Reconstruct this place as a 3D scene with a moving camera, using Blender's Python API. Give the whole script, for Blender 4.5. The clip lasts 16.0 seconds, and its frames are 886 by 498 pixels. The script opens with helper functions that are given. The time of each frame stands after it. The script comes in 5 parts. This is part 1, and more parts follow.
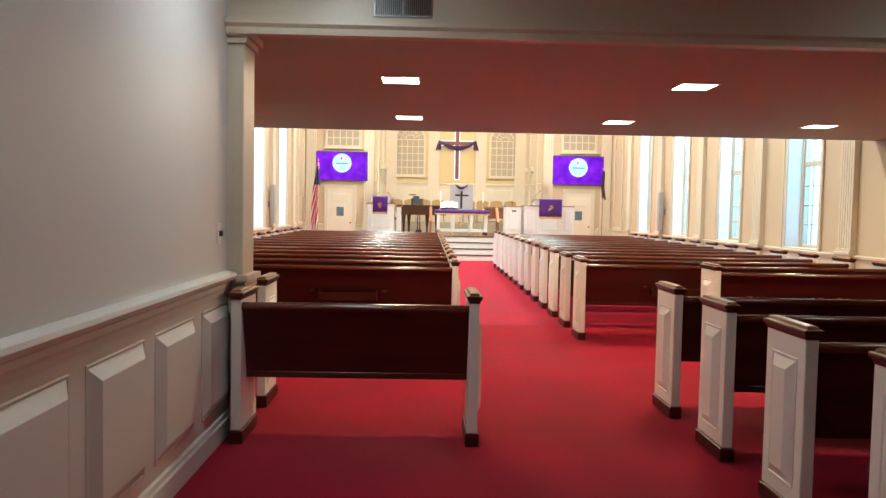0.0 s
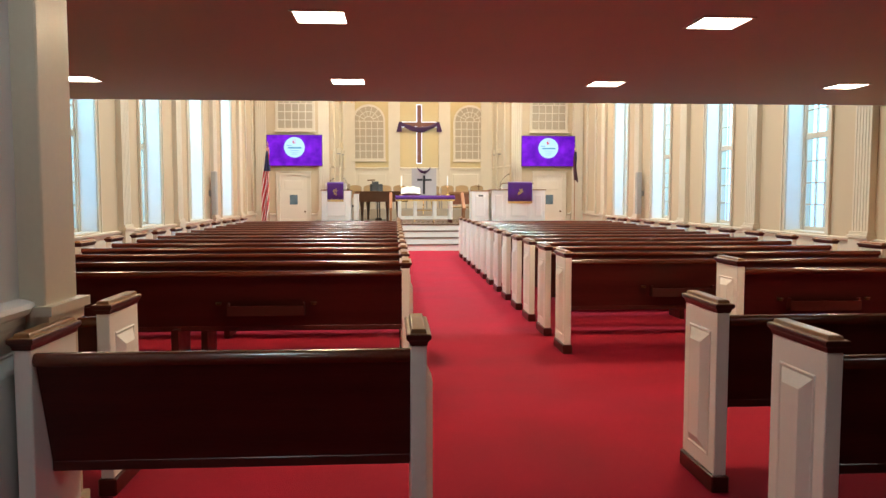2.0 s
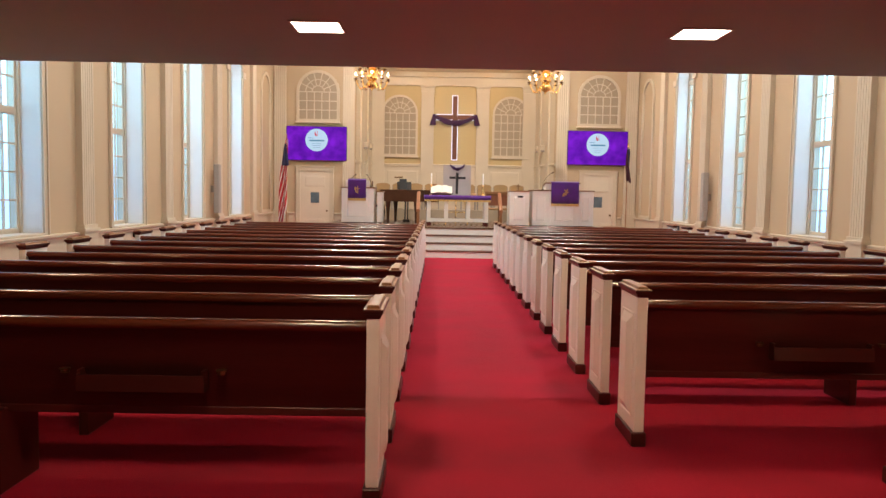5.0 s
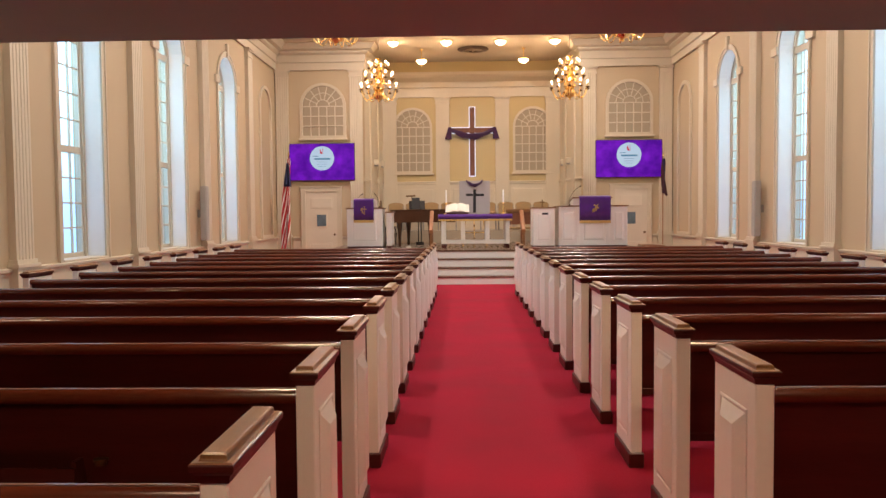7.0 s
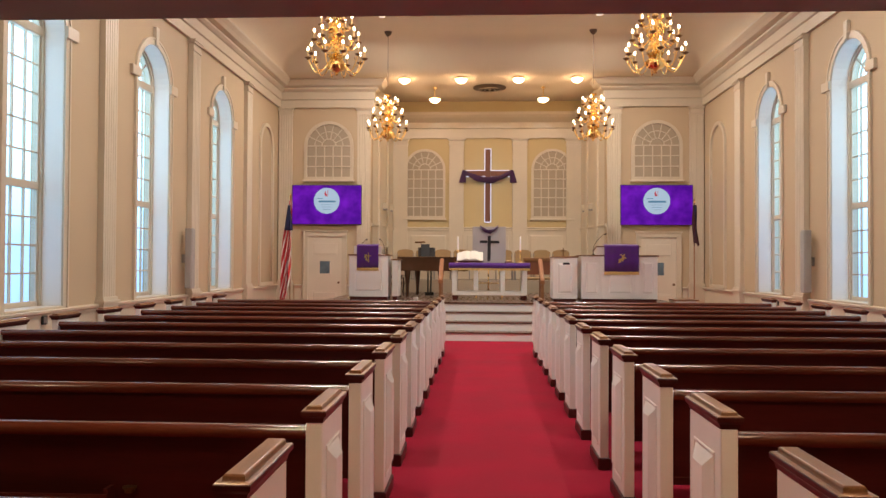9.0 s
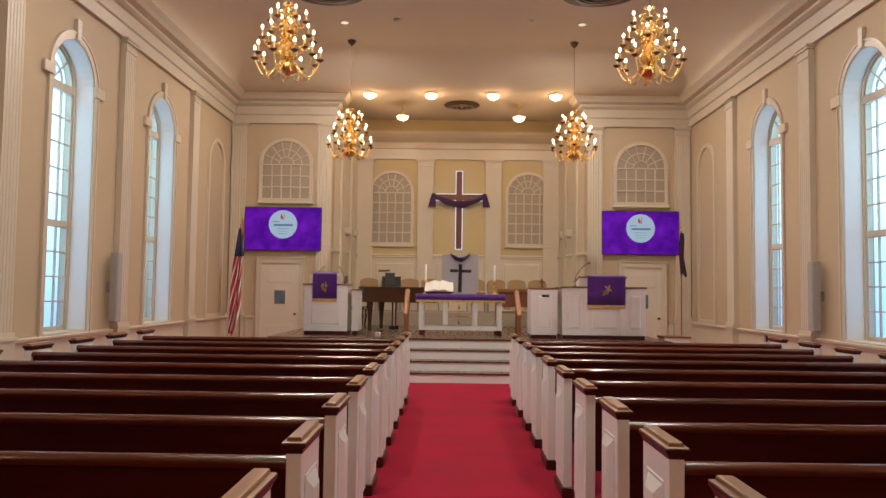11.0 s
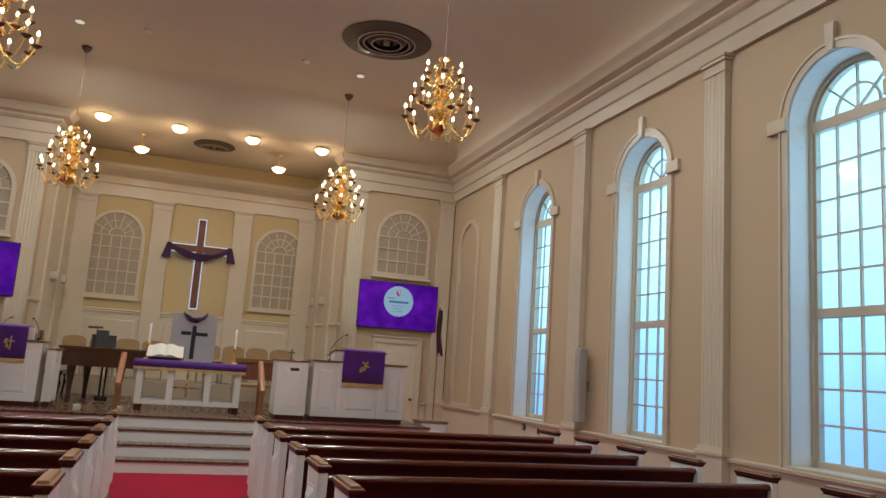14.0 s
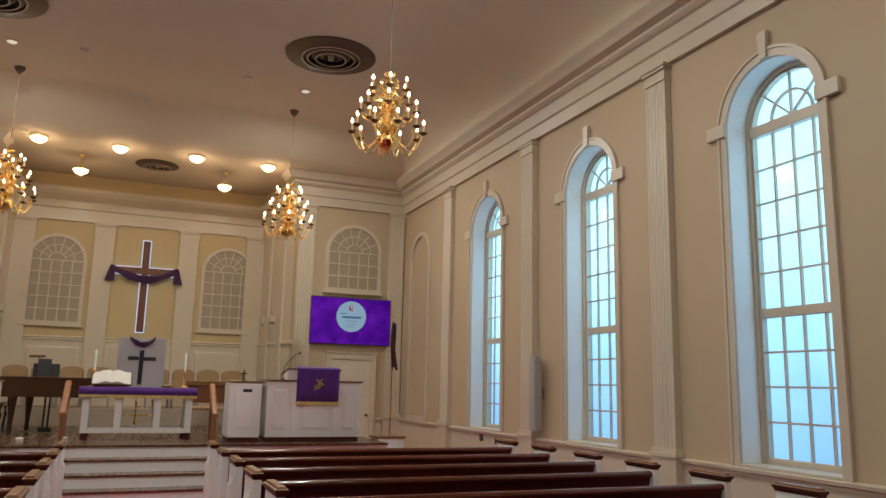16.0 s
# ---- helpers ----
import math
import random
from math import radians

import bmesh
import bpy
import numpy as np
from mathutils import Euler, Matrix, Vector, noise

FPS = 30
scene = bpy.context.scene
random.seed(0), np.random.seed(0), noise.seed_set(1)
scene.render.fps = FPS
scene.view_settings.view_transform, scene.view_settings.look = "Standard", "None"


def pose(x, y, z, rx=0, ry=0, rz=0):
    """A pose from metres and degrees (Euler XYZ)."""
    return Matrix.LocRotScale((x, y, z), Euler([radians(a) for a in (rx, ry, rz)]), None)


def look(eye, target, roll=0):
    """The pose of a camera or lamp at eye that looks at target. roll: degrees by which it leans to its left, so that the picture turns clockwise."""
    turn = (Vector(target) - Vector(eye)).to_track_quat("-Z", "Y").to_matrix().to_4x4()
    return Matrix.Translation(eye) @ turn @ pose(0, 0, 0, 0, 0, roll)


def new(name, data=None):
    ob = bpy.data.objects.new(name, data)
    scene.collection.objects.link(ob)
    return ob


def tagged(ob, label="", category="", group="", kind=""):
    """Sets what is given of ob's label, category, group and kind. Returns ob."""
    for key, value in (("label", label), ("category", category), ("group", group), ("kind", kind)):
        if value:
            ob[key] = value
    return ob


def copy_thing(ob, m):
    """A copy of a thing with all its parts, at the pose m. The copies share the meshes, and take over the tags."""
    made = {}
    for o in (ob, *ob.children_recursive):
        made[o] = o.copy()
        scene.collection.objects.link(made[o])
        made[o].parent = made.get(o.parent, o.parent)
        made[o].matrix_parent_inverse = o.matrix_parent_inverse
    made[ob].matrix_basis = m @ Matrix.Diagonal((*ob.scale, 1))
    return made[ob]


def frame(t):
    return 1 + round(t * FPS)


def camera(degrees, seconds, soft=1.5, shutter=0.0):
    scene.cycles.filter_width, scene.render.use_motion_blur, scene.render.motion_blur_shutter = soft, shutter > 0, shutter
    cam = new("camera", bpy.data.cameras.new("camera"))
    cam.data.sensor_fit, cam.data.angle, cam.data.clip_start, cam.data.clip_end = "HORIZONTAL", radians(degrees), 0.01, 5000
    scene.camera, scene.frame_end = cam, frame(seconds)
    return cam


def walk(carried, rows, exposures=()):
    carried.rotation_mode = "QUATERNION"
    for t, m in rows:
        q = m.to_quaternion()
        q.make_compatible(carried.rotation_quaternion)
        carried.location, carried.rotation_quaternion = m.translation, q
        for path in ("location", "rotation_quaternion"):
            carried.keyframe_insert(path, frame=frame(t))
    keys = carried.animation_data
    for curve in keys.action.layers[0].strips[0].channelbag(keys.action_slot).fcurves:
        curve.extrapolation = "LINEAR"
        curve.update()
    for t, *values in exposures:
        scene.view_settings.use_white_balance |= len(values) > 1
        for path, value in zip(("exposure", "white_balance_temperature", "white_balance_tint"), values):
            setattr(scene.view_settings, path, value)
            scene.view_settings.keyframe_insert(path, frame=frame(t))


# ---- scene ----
cam = camera(60.6, 16.0)
PATH = [
    (0, (0.065, -0.115, 1.461), (0.108, 1.882, 1.358), 1.1),
    (0.5, (0.044, 0.296, 1.462), (0.184, 2.288, 1.341), 1.0),
    (1, (0.092, 0.737, 1.464), (0.306, 2.722, 1.345), 0.6),
    (1.5, (0.171, 1.216, 1.453), (0.337, 3.205, 1.315), 0.6),
    (2, (0.276, 1.665, 1.455), (0.403, 3.656, 1.316), -0.0),
    (2.5, (0.379, 2.043, 1.458), (0.444, 4.036, 1.294), 0.3),
    (3, (0.397, 2.467, 1.465), (0.508, 4.457, 1.3), -0.4),
    (3.5, (0.552, 2.837, 1.463), (0.582, 4.831, 1.309), 1.4),
    (3.7, (0.545, 3.044, 1.453), (0.592, 5.039, 1.31), 1.0),
    (5.8, (0.814, 4.884, 1.474), (0.803, 6.88, 1.335), 0.6),
    (6, (0.864, 5.136, 1.448), (0.856, 7.132, 1.32), 0.1),
    (6.5, (0.938, 5.609, 1.446), (0.845, 7.604, 1.333), 0.8),
    (7, (0.888, 6.035, 1.446), (0.834, 8.032, 1.358), -0.5),
    (7.5, (0.994, 6.43, 1.456), (0.864, 8.425, 1.393), 0.9),
    (8, (0.961, 6.873, 1.478), (0.874, 8.871, 1.441), -0.1),
    (8.5, (1.054, 7.209, 1.473), (0.875, 9.201, 1.482), 2.0),
    (9, (0.969, 7.554, 1.483), (0.871, 9.551, 1.518), 0.3),
    (9.2, (0.947, 7.687, 1.495), (0.883, 9.686, 1.537), -0.0),
    (11.3, (0.969, 9.361, 1.538), (0.97, 11.357, 1.664), 1.1),
    (11.5, (0.946, 9.496, 1.528), (0.98, 11.491, 1.666), 1.0),
    (12, (0.999, 9.807, 1.512), (0.986, 11.8, 1.682), 2.8),
    (12.5, (0.915, 10.177, 1.542), (1.008, 12.163, 1.755), 1.8),
    (13, (0.911, 10.503, 1.528), (1.04, 12.483, 1.78), 2.8),
    (13.5, (0.878, 10.731, 1.576), (1.178, 12.685, 1.883), 4.3),
    (14, (0.862, 10.818, 1.578), (1.501, 12.686, 1.899), 3.9),
    (14.5, (0.857, 10.822, 1.597), (1.675, 12.614, 1.939), 3.8),
    (15, (0.863, 10.833, 1.601), (1.747, 12.591, 1.961), 3.1),
    (15.5, (0.86, 10.824, 1.605), (1.713, 12.597, 1.961), 2.1),
    (16, (0.851, 10.818, 1.604), (1.608, 12.635, 1.96), 1.3),
]
EXPOSURES = [(0, 0.84, 5750, 0), (1.5, 0.70, 5750, 0), (2.5, 0.30, 5750, 0), (3.5, 0.17, 5950, 5), (7, -0.20, 6550, 17), (9, -0.38, 6500, 16), (12, -0.70, 6350, 15), (13.2, -0.76, 6350, 13), (14, -0.98, 5700, 5), (16, -1.0, 5900, 6)]
walk(cam, [(t, look(eye, target, roll)) for t, eye, target, roll in PATH], EXPOSURES)

# ---- world and light ----
C = 1.17                      # the axis of the church
world = bpy.data.worlds.new("world")
scene.world = world
world.use_nodes = True
_wn = world.node_tree
_sky = _wn.nodes.new("ShaderNodeTexSky")
_sky.sky_type, _sky.sun_disc = "NISHITA", False
_sky.sun_elevation, _sky.sun_rotation = radians(35), radians(120)
_wn.links.new(_sky.outputs[0], _wn.nodes["Background"].inputs["Color"])
_wn.nodes["Background"].inputs["Strength"].default_value = 0.1
WINDOW_GLOW = 5.2
CHANDELIER_WATTS = 18
CHANCEL_WATTS = 17
PANEL_WATTS = 22
DOWN_WATTS = 185


def sun_lamp():
    d = bpy.data.lights.new("sun", "SUN")
    d.energy, d.angle, d.color = 0.8, radians(15), (1, 0.96, 0.9)
    new("sun", d).matrix_world = look((40, 30, 30), (0, 10, 0))


sun_lamp()


def lamp(name, kind, place, watts, colour, size=0.1, target=None):
    d = bpy.data.lights.new(name, kind)
    d.energy, d.color = watts, colour
    if kind == "AREA":
        d.shape, d.size = "SQUARE", size
    else:
        d.shadow_soft_size = size
    ob = new(name, d)
    ob.matrix_world = look(place, target) if target else Matrix.Translation(place)
    return ob


# ---- materials ----
def material(name, colour, rough=0.6, metal=0.0, vary=0.12, scale=3.0, grain=60.0, bump=0.05, coat=0.0, stretch=(1, 1, 1), per_object=0.0, sheen=0.0, spec=0.5):
    """A painted, woven or grained surface: broad stains, fine grain, both in colour, gloss and relief."""
    m = bpy.data.materials.new(name)
    m.use_nodes = True
    t = m.node_tree
    b = t.nodes["Principled BSDF"]
    co = t.nodes.new("ShaderNodeTexCoord")
    mp = t.nodes.new("ShaderNodeMapping")
    mp.inputs["Scale"].default_value = stretch
    t.links.new(co.outputs["Object"], mp.inputs["Vector"])
    big = t.nodes.new("ShaderNodeTexNoise")
    big.inputs["Scale"].default_value, big.inputs["Detail"].default_value = scale, 4
    fine = t.nodes.new("ShaderNodeTexNoise")
    fine.inputs["Scale"].default_value, fine.inputs["Detail"].default_value = grain, 3
    for n in (big, fine):
        t.links.new(mp.outputs[0], n.inputs["Vector"])
    mix = t.nodes.new("ShaderNodeMath")
    mix.operation = "MULTIPLY_ADD"
    t.links.new(fine.outputs[0], mix.inputs[0])
    mix.inputs[1].default_value = 0.5
    t.links.new(big.outputs[0], mix.inputs[2])
    ramp = t.nodes.new("ShaderNodeMapRange")
    ramp.inputs["From Min"].default_value, ramp.inputs["From Max"].default_value = 0.45, 1.05
    ramp.inputs["To Min"].default_value, ramp.inputs["To Max"].default_value = 1 - vary, 1 + vary
    t.links.new(mix.outputs[0], ramp.inputs["Value"])
    level = ramp.outputs[0]
    if per_object:
        info = t.nodes.new("ShaderNodeObjectInfo")
        span = t.nodes.new("ShaderNodeMapRange")
        span.inputs["To Min"].default_value, span.inputs["To Max"].default_value = 1 - per_object, 1 + per_object
        t.links.new(info.outputs["Random"], span.inputs["Value"])
        times = t.nodes.new("ShaderNodeMath")
        times.operation = "MULTIPLY"
        t.links.new(level, times.inputs[0])
        t.links.new(span.outputs[0], times.inputs[1])
        level = times.outputs[0]
    tint = t.nodes.new("ShaderNodeVectorMath")
    tint.operation = "SCALE"
    tint.inputs[0].default_value = colour
    t.links.new(level, tint.inputs["Scale"])
    t.links.new(tint.outputs[0], b.inputs["Base Color"])
    gl = t.nodes.new("ShaderNodeMapRange")
    gl.inputs["From Min"].default_value, gl.inputs["From Max"].default_value = 0.3, 0.7
    gl.inputs["To Min"].default_value, gl.inputs["To Max"].default_value = max(0.02, rough * 0.85), min(1, rough * 1.15)
    t.links.new(big.outputs[0], gl.inputs["Value"])
    t.links.new(gl.outputs[0], b.inputs["Roughness"])
    b.inputs["Metallic"].default_value = metal
    b.inputs["Coat Weight"].default_value = coat
    b.inputs["Coat Roughness"].default_value = 0.15
    b.inputs["Sheen Weight"].default_value = sheen
    b.inputs["Specular IOR Level"].default_value = spec
    if bump:
        bp = t.nodes.new("ShaderNodeBump")
        bp.inputs["Strength"].default_value, bp.inputs["Distance"].default_value = bump, 0.01
        t.links.new(fine.outputs[0], bp.inputs["Height"])
        t.links.new(bp.outputs[0], b.inputs["Normal"])
    return m


def glow(name, colour, strength):
    m = bpy.data.materials.new(name)
    m.use_nodes = True
    b = m.node_tree.nodes["Principled BSDF"]
    b.inputs["Base Color"].default_value = (*[0.3 * v for v in colour], 1)
    b.inputs["Roughness"].default_value = 0.4
    b.inputs["Emission Color"].default_value = (*colour, 1)
    b.inputs["Emission Strength"].default_value = strength
    return m


def sky_backdrop():
    """Bright haze outside the windows: white above, pale blue towards the ground."""
    m = bpy.data.materials.new("haze")
    m.use_nodes = True
    t = m.node_tree
    t.nodes.remove(t.nodes["Principled BSDF"])
    e = t.nodes.new("ShaderNodeEmission")
    co, sep, ramp = t.nodes.new("ShaderNodeTexCoord"), t.nodes.new("ShaderNodeSeparateXYZ"), t.nodes.new("ShaderNodeValToRGB")
    no = t.nodes.new("ShaderNodeTexNoise")
    no.inputs["Scale"].default_value, no.inputs["Detail"].default_value = 0.8, 3
    sc = t.nodes.new("ShaderNodeMapRange")
    sc.inputs["From Min"].default_value, sc.inputs["From Max"].default_value = -0.5, 5.0
    add = t.nodes.new("ShaderNodeMath")
    add.operation = "MULTIPLY_ADD"
    add.inputs[1].default_value = 0.25
    t.links.new(co.outputs["Object"], sep.inputs[0])
    t.links.new(co.outputs["Object"], no.inputs["Vector"])
    t.links.new(sep.outputs[2], sc.inputs["Value"])
    t.links.new(no.outputs[0], add.inputs[0])
    t.links.new(sc.outputs[0], add.inputs[2])
    r = ramp.color_ramp
    r.elements[0].position, r.elements[0].color = 0.12, (0.105, 0.165, 0.27, 1)
    r.elements[1].position, r.elements[1].color = 0.85, (0.42, 0.72, 0.95, 1)
    mid = r.elements.new(0.5)
    mid.color = (0.19, 0.335, 0.52, 1)
    t.links.new(add.outputs[0], ramp.inputs[0])
    t.links.new(ramp.outputs[0], e.inputs["Color"])
    e.inputs["Strength"].default_value = WINDOW_GLOW
    t.links.new(e.outputs[0], t.nodes["Material Output"].inputs["Surface"])
    return m


def pane_glass():
    m = bpy.data.materials.new("window_glass")
    m.use_nodes = True
    t = m.node_tree
    t.nodes.remove(t.nodes["Principled BSDF"])
    tr, gl, mx = t.nodes.new("ShaderNodeBsdfTransparent"), t.nodes.new("ShaderNodeBsdfGlossy"), t.nodes.new("ShaderNodeMixShader")
    tr.inputs[0].default_value = (0.93, 0.97, 0.98, 1)
    gl.inputs["Roughness"].default_value = 0.05
    mx.inputs[0].default_value = 0.05
    t.links.new(tr.outputs[0], mx.inputs[1])
    t.links.new(gl.outputs[0], mx.inputs[2])
    t.links.new(mx.outputs[0], t.nodes["Material Output"].inputs["Surface"])
    return m


WALL = material("cream_wall_paint", (0.49, 0.377, 0.242), 0.65, vary=0.05, scale=0.8, grain=90, bump=0.04)
REARWALL = material("grey_white_wall_paint", (0.66, 0.645, 0.60), 0.5, vary=0.04, scale=0.8, grain=90, bump=0.03)
YELLOW = material("straw_wall_paint", (0.52, 0.40, 0.195), 0.6, vary=0.05, scale=0.9, grain=90, bump=0.04)
WHITE = material("white_trim_paint", (0.58, 0.50, 0.375), 0.38, vary=0.05, scale=2.0, grain=40, bump=0.03, per_object=0.03)
PEWWHITE = material("white_pew_paint", (0.82, 0.80, 0.745), 0.32, vary=0.03, scale=2.0, grain=50, bump=0.02, per_object=0.04)
CEILING = material("ceiling_plaster", (0.66, 0.565, 0.42), 0.85, vary=0.05, scale=0.6, grain=120, bump=0.08)
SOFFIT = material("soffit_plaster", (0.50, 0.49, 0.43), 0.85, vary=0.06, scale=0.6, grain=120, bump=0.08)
CARPET = material("red_carpet", (0.33, 0.013, 0.034), 0.95, vary=0.24, scale=1.3, grain=420, bump=0.5, spec=0.1)
WOOD = material("dark_mahogany", (0.060, 0.0105, 0.0078), 0.34, vary=0.25, scale=2.0, grain=20, bump=0.008, coat=0.04, spec=0.32, stretch=(0.6, 6, 6), per_object=0.15)
# Rail mahogany: the chandeliers' warm highlight is put into a lighter base colour.
RAIL = material("worn_mahogany_rail", (0.10, 0.021, 0.009), 0.22, vary=0.3, scale=3.0, grain=30, bump=0.02, spec=0.6, coat=0.2, stretch=(0.6, 6, 6), per_object=0.15)
CAPWOOD = material("worn_mahogany_cap", (0.22, 0.10, 0.036), 0.34, vary=0.3, scale=5.0, grain=40, bump=0.015, spec=0.5, coat=0.08, stretch=(5, 1, 5), per_object=0.2)
OAK = material("orange_oak", (0.30, 0.12, 0.045), 0.4, vary=0.25, scale=4, grain=40, bump=0.05, stretch=(5, 5, 0.8))
PLATFORM = material("brown_wood_floor", (0.10, 0.045, 0.022), 0.28, vary=0.25, scale=2.5, grain=30, bump=0.03, coat=0.3, stretch=(6, 0.7, 1), per_object=0.15)
BRASS = material("polished_brass", (0.95, 0.66, 0.24), 0.27, metal=1.0, vary=0.1, scale=8, grain=60, bump=0.02)
DARKBRASS = material("bronze", (0.16, 0.09, 0.04), 0.35, metal=0.9, vary=0.2, scale=8, grain=60, bump=0.03)
BLACK = material("black_lacquer", (0.012, 0.010, 0.009), 0.18, vary=0.3, scale=5, grain=60, bump=0.02, coat=0.6)
PIANO = material("dark_piano_lacquer", (0.065, 0.028, 0.014), 0.16, vary=0.25, scale=4, grain=40, bump=0.02, coat=0.6)
PURPLE = material("purple_cloth", (0.085, 0.014, 0.20), 0.85, vary=0.2, scale=9, grain=250, bump=0.25, sheen=0.3)
DARKPURPLE = material("dark_purple_drape", (0.045, 0.010, 0.055), 0.85, vary=0.3, scale=9, grain=250, bump=0.25, sheen=0.3)
GOLD = material("gold_fringe", (0.62, 0.44, 0.15), 0.6, vary=0.3, scale=20, grain=200, bump=0.4)
TAN = material("tan_upholstery", (0.34, 0.22, 0.10), 0.8, vary=0.15, scale=6, grain=220, bump=0.2)
GREY = material("grey_board", (0.42, 0.39, 0.37), 0.7, vary=0.08, scale=4, grain=80, bump=0.04)
INK = material("black_paint", (0.012, 0.012, 0.012), 0.5, vary=0.2, scale=8, grain=60, bump=0.02)
WAX = material("white_wax", (0.86, 0.85, 0.82), 0.5, vary=0.04, scale=12, grain=60, bump=0.02)
PAPER = material("paper", (0.66, 0.62, 0.54), 0.8, vary=0.06, scale=12, grain=90, bump=0.05)
PLASTIC = material("off_white_plastic", (0.62, 0.60, 0.55), 0.45, vary=0.05, scale=6, grain=90, bump=0.02)
STEEL = material("grey_metal", (0.30, 0.29, 0.28), 0.4, metal=0.8, vary=0.15, scale=8, grain=60, bump=0.02)
FLAGRED = material("red_flag_cloth", (0.45, 0.02, 0.025), 0.8, vary=0.15, scale=9, grain=200, bump=0.15)
FLAGWHITE = material("white_flag_cloth", (0.75, 0.72, 0.68), 0.8, vary=0.1, scale=9, grain=200, bump=0.15)
FLAGBLUE = material("navy_flag_cloth", (0.015, 0.02, 0.07), 0.8, vary=0.2, scale=9, grain=200, bump=0.15)
VENT = material("bronze_vent_paint", (0.085, 0.048, 0.024), 0.5, vary=0.15, scale=6, grain=60, bump=0.03)
LATTICE_BACK = material("beige_panel_paint", (0.36, 0.295, 0.21), 0.6, vary=0.06, scale=2, grain=80, bump=0.04)
HAZE = sky_backdrop()
GLASS = pane_glass()
BULB = glow("warm_bulb", (1.0, 0.72, 0.42), 22.0)
SLEEVE = material("amber_candle_sleeve", (0.50, 0.33, 0.15), 0.5, vary=0.1, scale=20, grain=80, bump=0.02)
BOWL = glow("warm_frosted_bowl", (1.0, 0.74, 0.42), 11.0)
PANEL = glow("led_panel", (1.0, 0.86, 0.68), 9.0)
LED = glow("white_led_edge", (0.80, 0.84, 1.0), 1.1)


# ---- mesh helpers ----
def part(name, bm, mat, parent=None, label="", smooth=False):
    me = bpy.data.meshes.new(name)
    bmesh.ops.recalc_face_normals(bm, faces=bm.faces[:])
    bm.to_mesh(me)
    bm.free()
    me.materials.append(mat)
    if smooth:
        me.polygons.foreach_set("use_smooth", [True] * len(me.polygons))
        me.set_sharp_from_angle(angle=radians(40))
    ob = new(name, me)
    if parent is not None:
        ob.parent = parent
    if label:
        ob["label"] = label
    return ob


def thing(name, label, category, group="", kind="", at=(0, 0, 0)):
    ob = new(name)
    ob.empty_display_size = 0.1
    ob.location = at
    return tagged(ob, label, category, group, kind)


def box(bm, x0, x1, y0, y1, z0, z1, bevel=0.0, m=None):
    vs = bmesh.ops.create_cube(bm, size=1.0)["verts"]
    for v in vs:
        v.co = Vector((x0 + (v.co.x + 0.5) * (x1 - x0), y0 + (v.co.y + 0.5) * (y1 - y0), z0 + (v.co.z + 0.5) * (z1 - z0)))
    if bevel:
        es = list({e for v in vs for e in v.link_edges})
        made = bmesh.ops.bevel(bm, geom=es, offset=bevel, segments=1, affect="EDGES", profile=0.5)
        vs = made["verts"]
    if m is not None:
        for v in vs:
            v.co = m @ v.co
    return bm


def boxed(name, x0, x1, y0, y1, z0, z1, mat, parent=None, label="", bevel=0.0):
    return part(name, box(bmesh.new(), x0, x1, y0, y1, z0, z1, bevel), mat, parent, label)


def lathe(bm, profile, at=(0, 0, 0), n=20):
    """A turned form: profile of (radius, height), closed at both ends."""
    rings = []
    for r, z in profile:
        rings.append([bm.verts.new((at[0] + r * math.cos(2 * math.pi * k / n), at[1] + r * math.sin(2 * math.pi * k / n), at[2] + z)) for k in range(n)])
    for a, b in zip(rings, rings[1:]):
        for k in range(n):
            bm.faces.new((a[k], a[(k + 1) % n], b[(k + 1) % n], b[k]))
    bm.faces.new(rings[0][::-1])
    bm.faces.new(rings[-1])
    return bm


def tube(bm, points, r, n=8):
    """A round bar along points; r: one radius, or one for each point."""
    pts = [Vector(p) for p in points]
    rs = r if isinstance(r, (list, tuple)) else [r] * len(pts)
    rings = []
    for k, p in enumerate(pts):
        d = (pts[min(k + 1, len(pts) - 1)] - pts[max(k - 1, 0)]).normalized()
        side = d.cross(Vector((0, 0, 1)))
        if side.length < 1e-3:
            side = Vector((1, 0, 0))
        side.normalize()
        up = side.cross(d)
        rings.append([bm.verts.new(p + rs[k] * (math.cos(2 * math.pi * j / n) * side + math.sin(2 * math.pi * j / n) * up)) for j in range(n)])
    for a, b in zip(rings, rings[1:]):
        for j in range(n):
            bm.faces.new((a[j], a[(j + 1) % n], b[(j + 1) % n], b[j]))
    bm.faces.new(rings[0][::-1])
    bm.faces.new(rings[-1])
    return bm


def sweep(bm, profile, a, b, out, up=(0, 0, 1), mitre_a=0.0, mitre_b=0.0):
    """A moulding from a to b: profile of (out, up), closed; mitres lengthen it where it goes out."""
    a, b, out, up = Vector(a), Vector(b), Vector(out), Vector(up)
    d = (b - a).normalized()
    ra = [bm.verts.new(a + o * out + u * up - d * mitre_a * o) for o, u in profile]
    rb = [bm.verts.new(b + o * out + u * up + d * mitre_b * o) for o, u in profile]
    n = len(profile)
    for k in range(n):
        bm.faces.new((ra[k], ra[(k + 1) % n], rb[(k + 1) % n], rb[k]))
    bm.faces.new(ra[::-1])
    bm.faces.new(rb)
    return bm


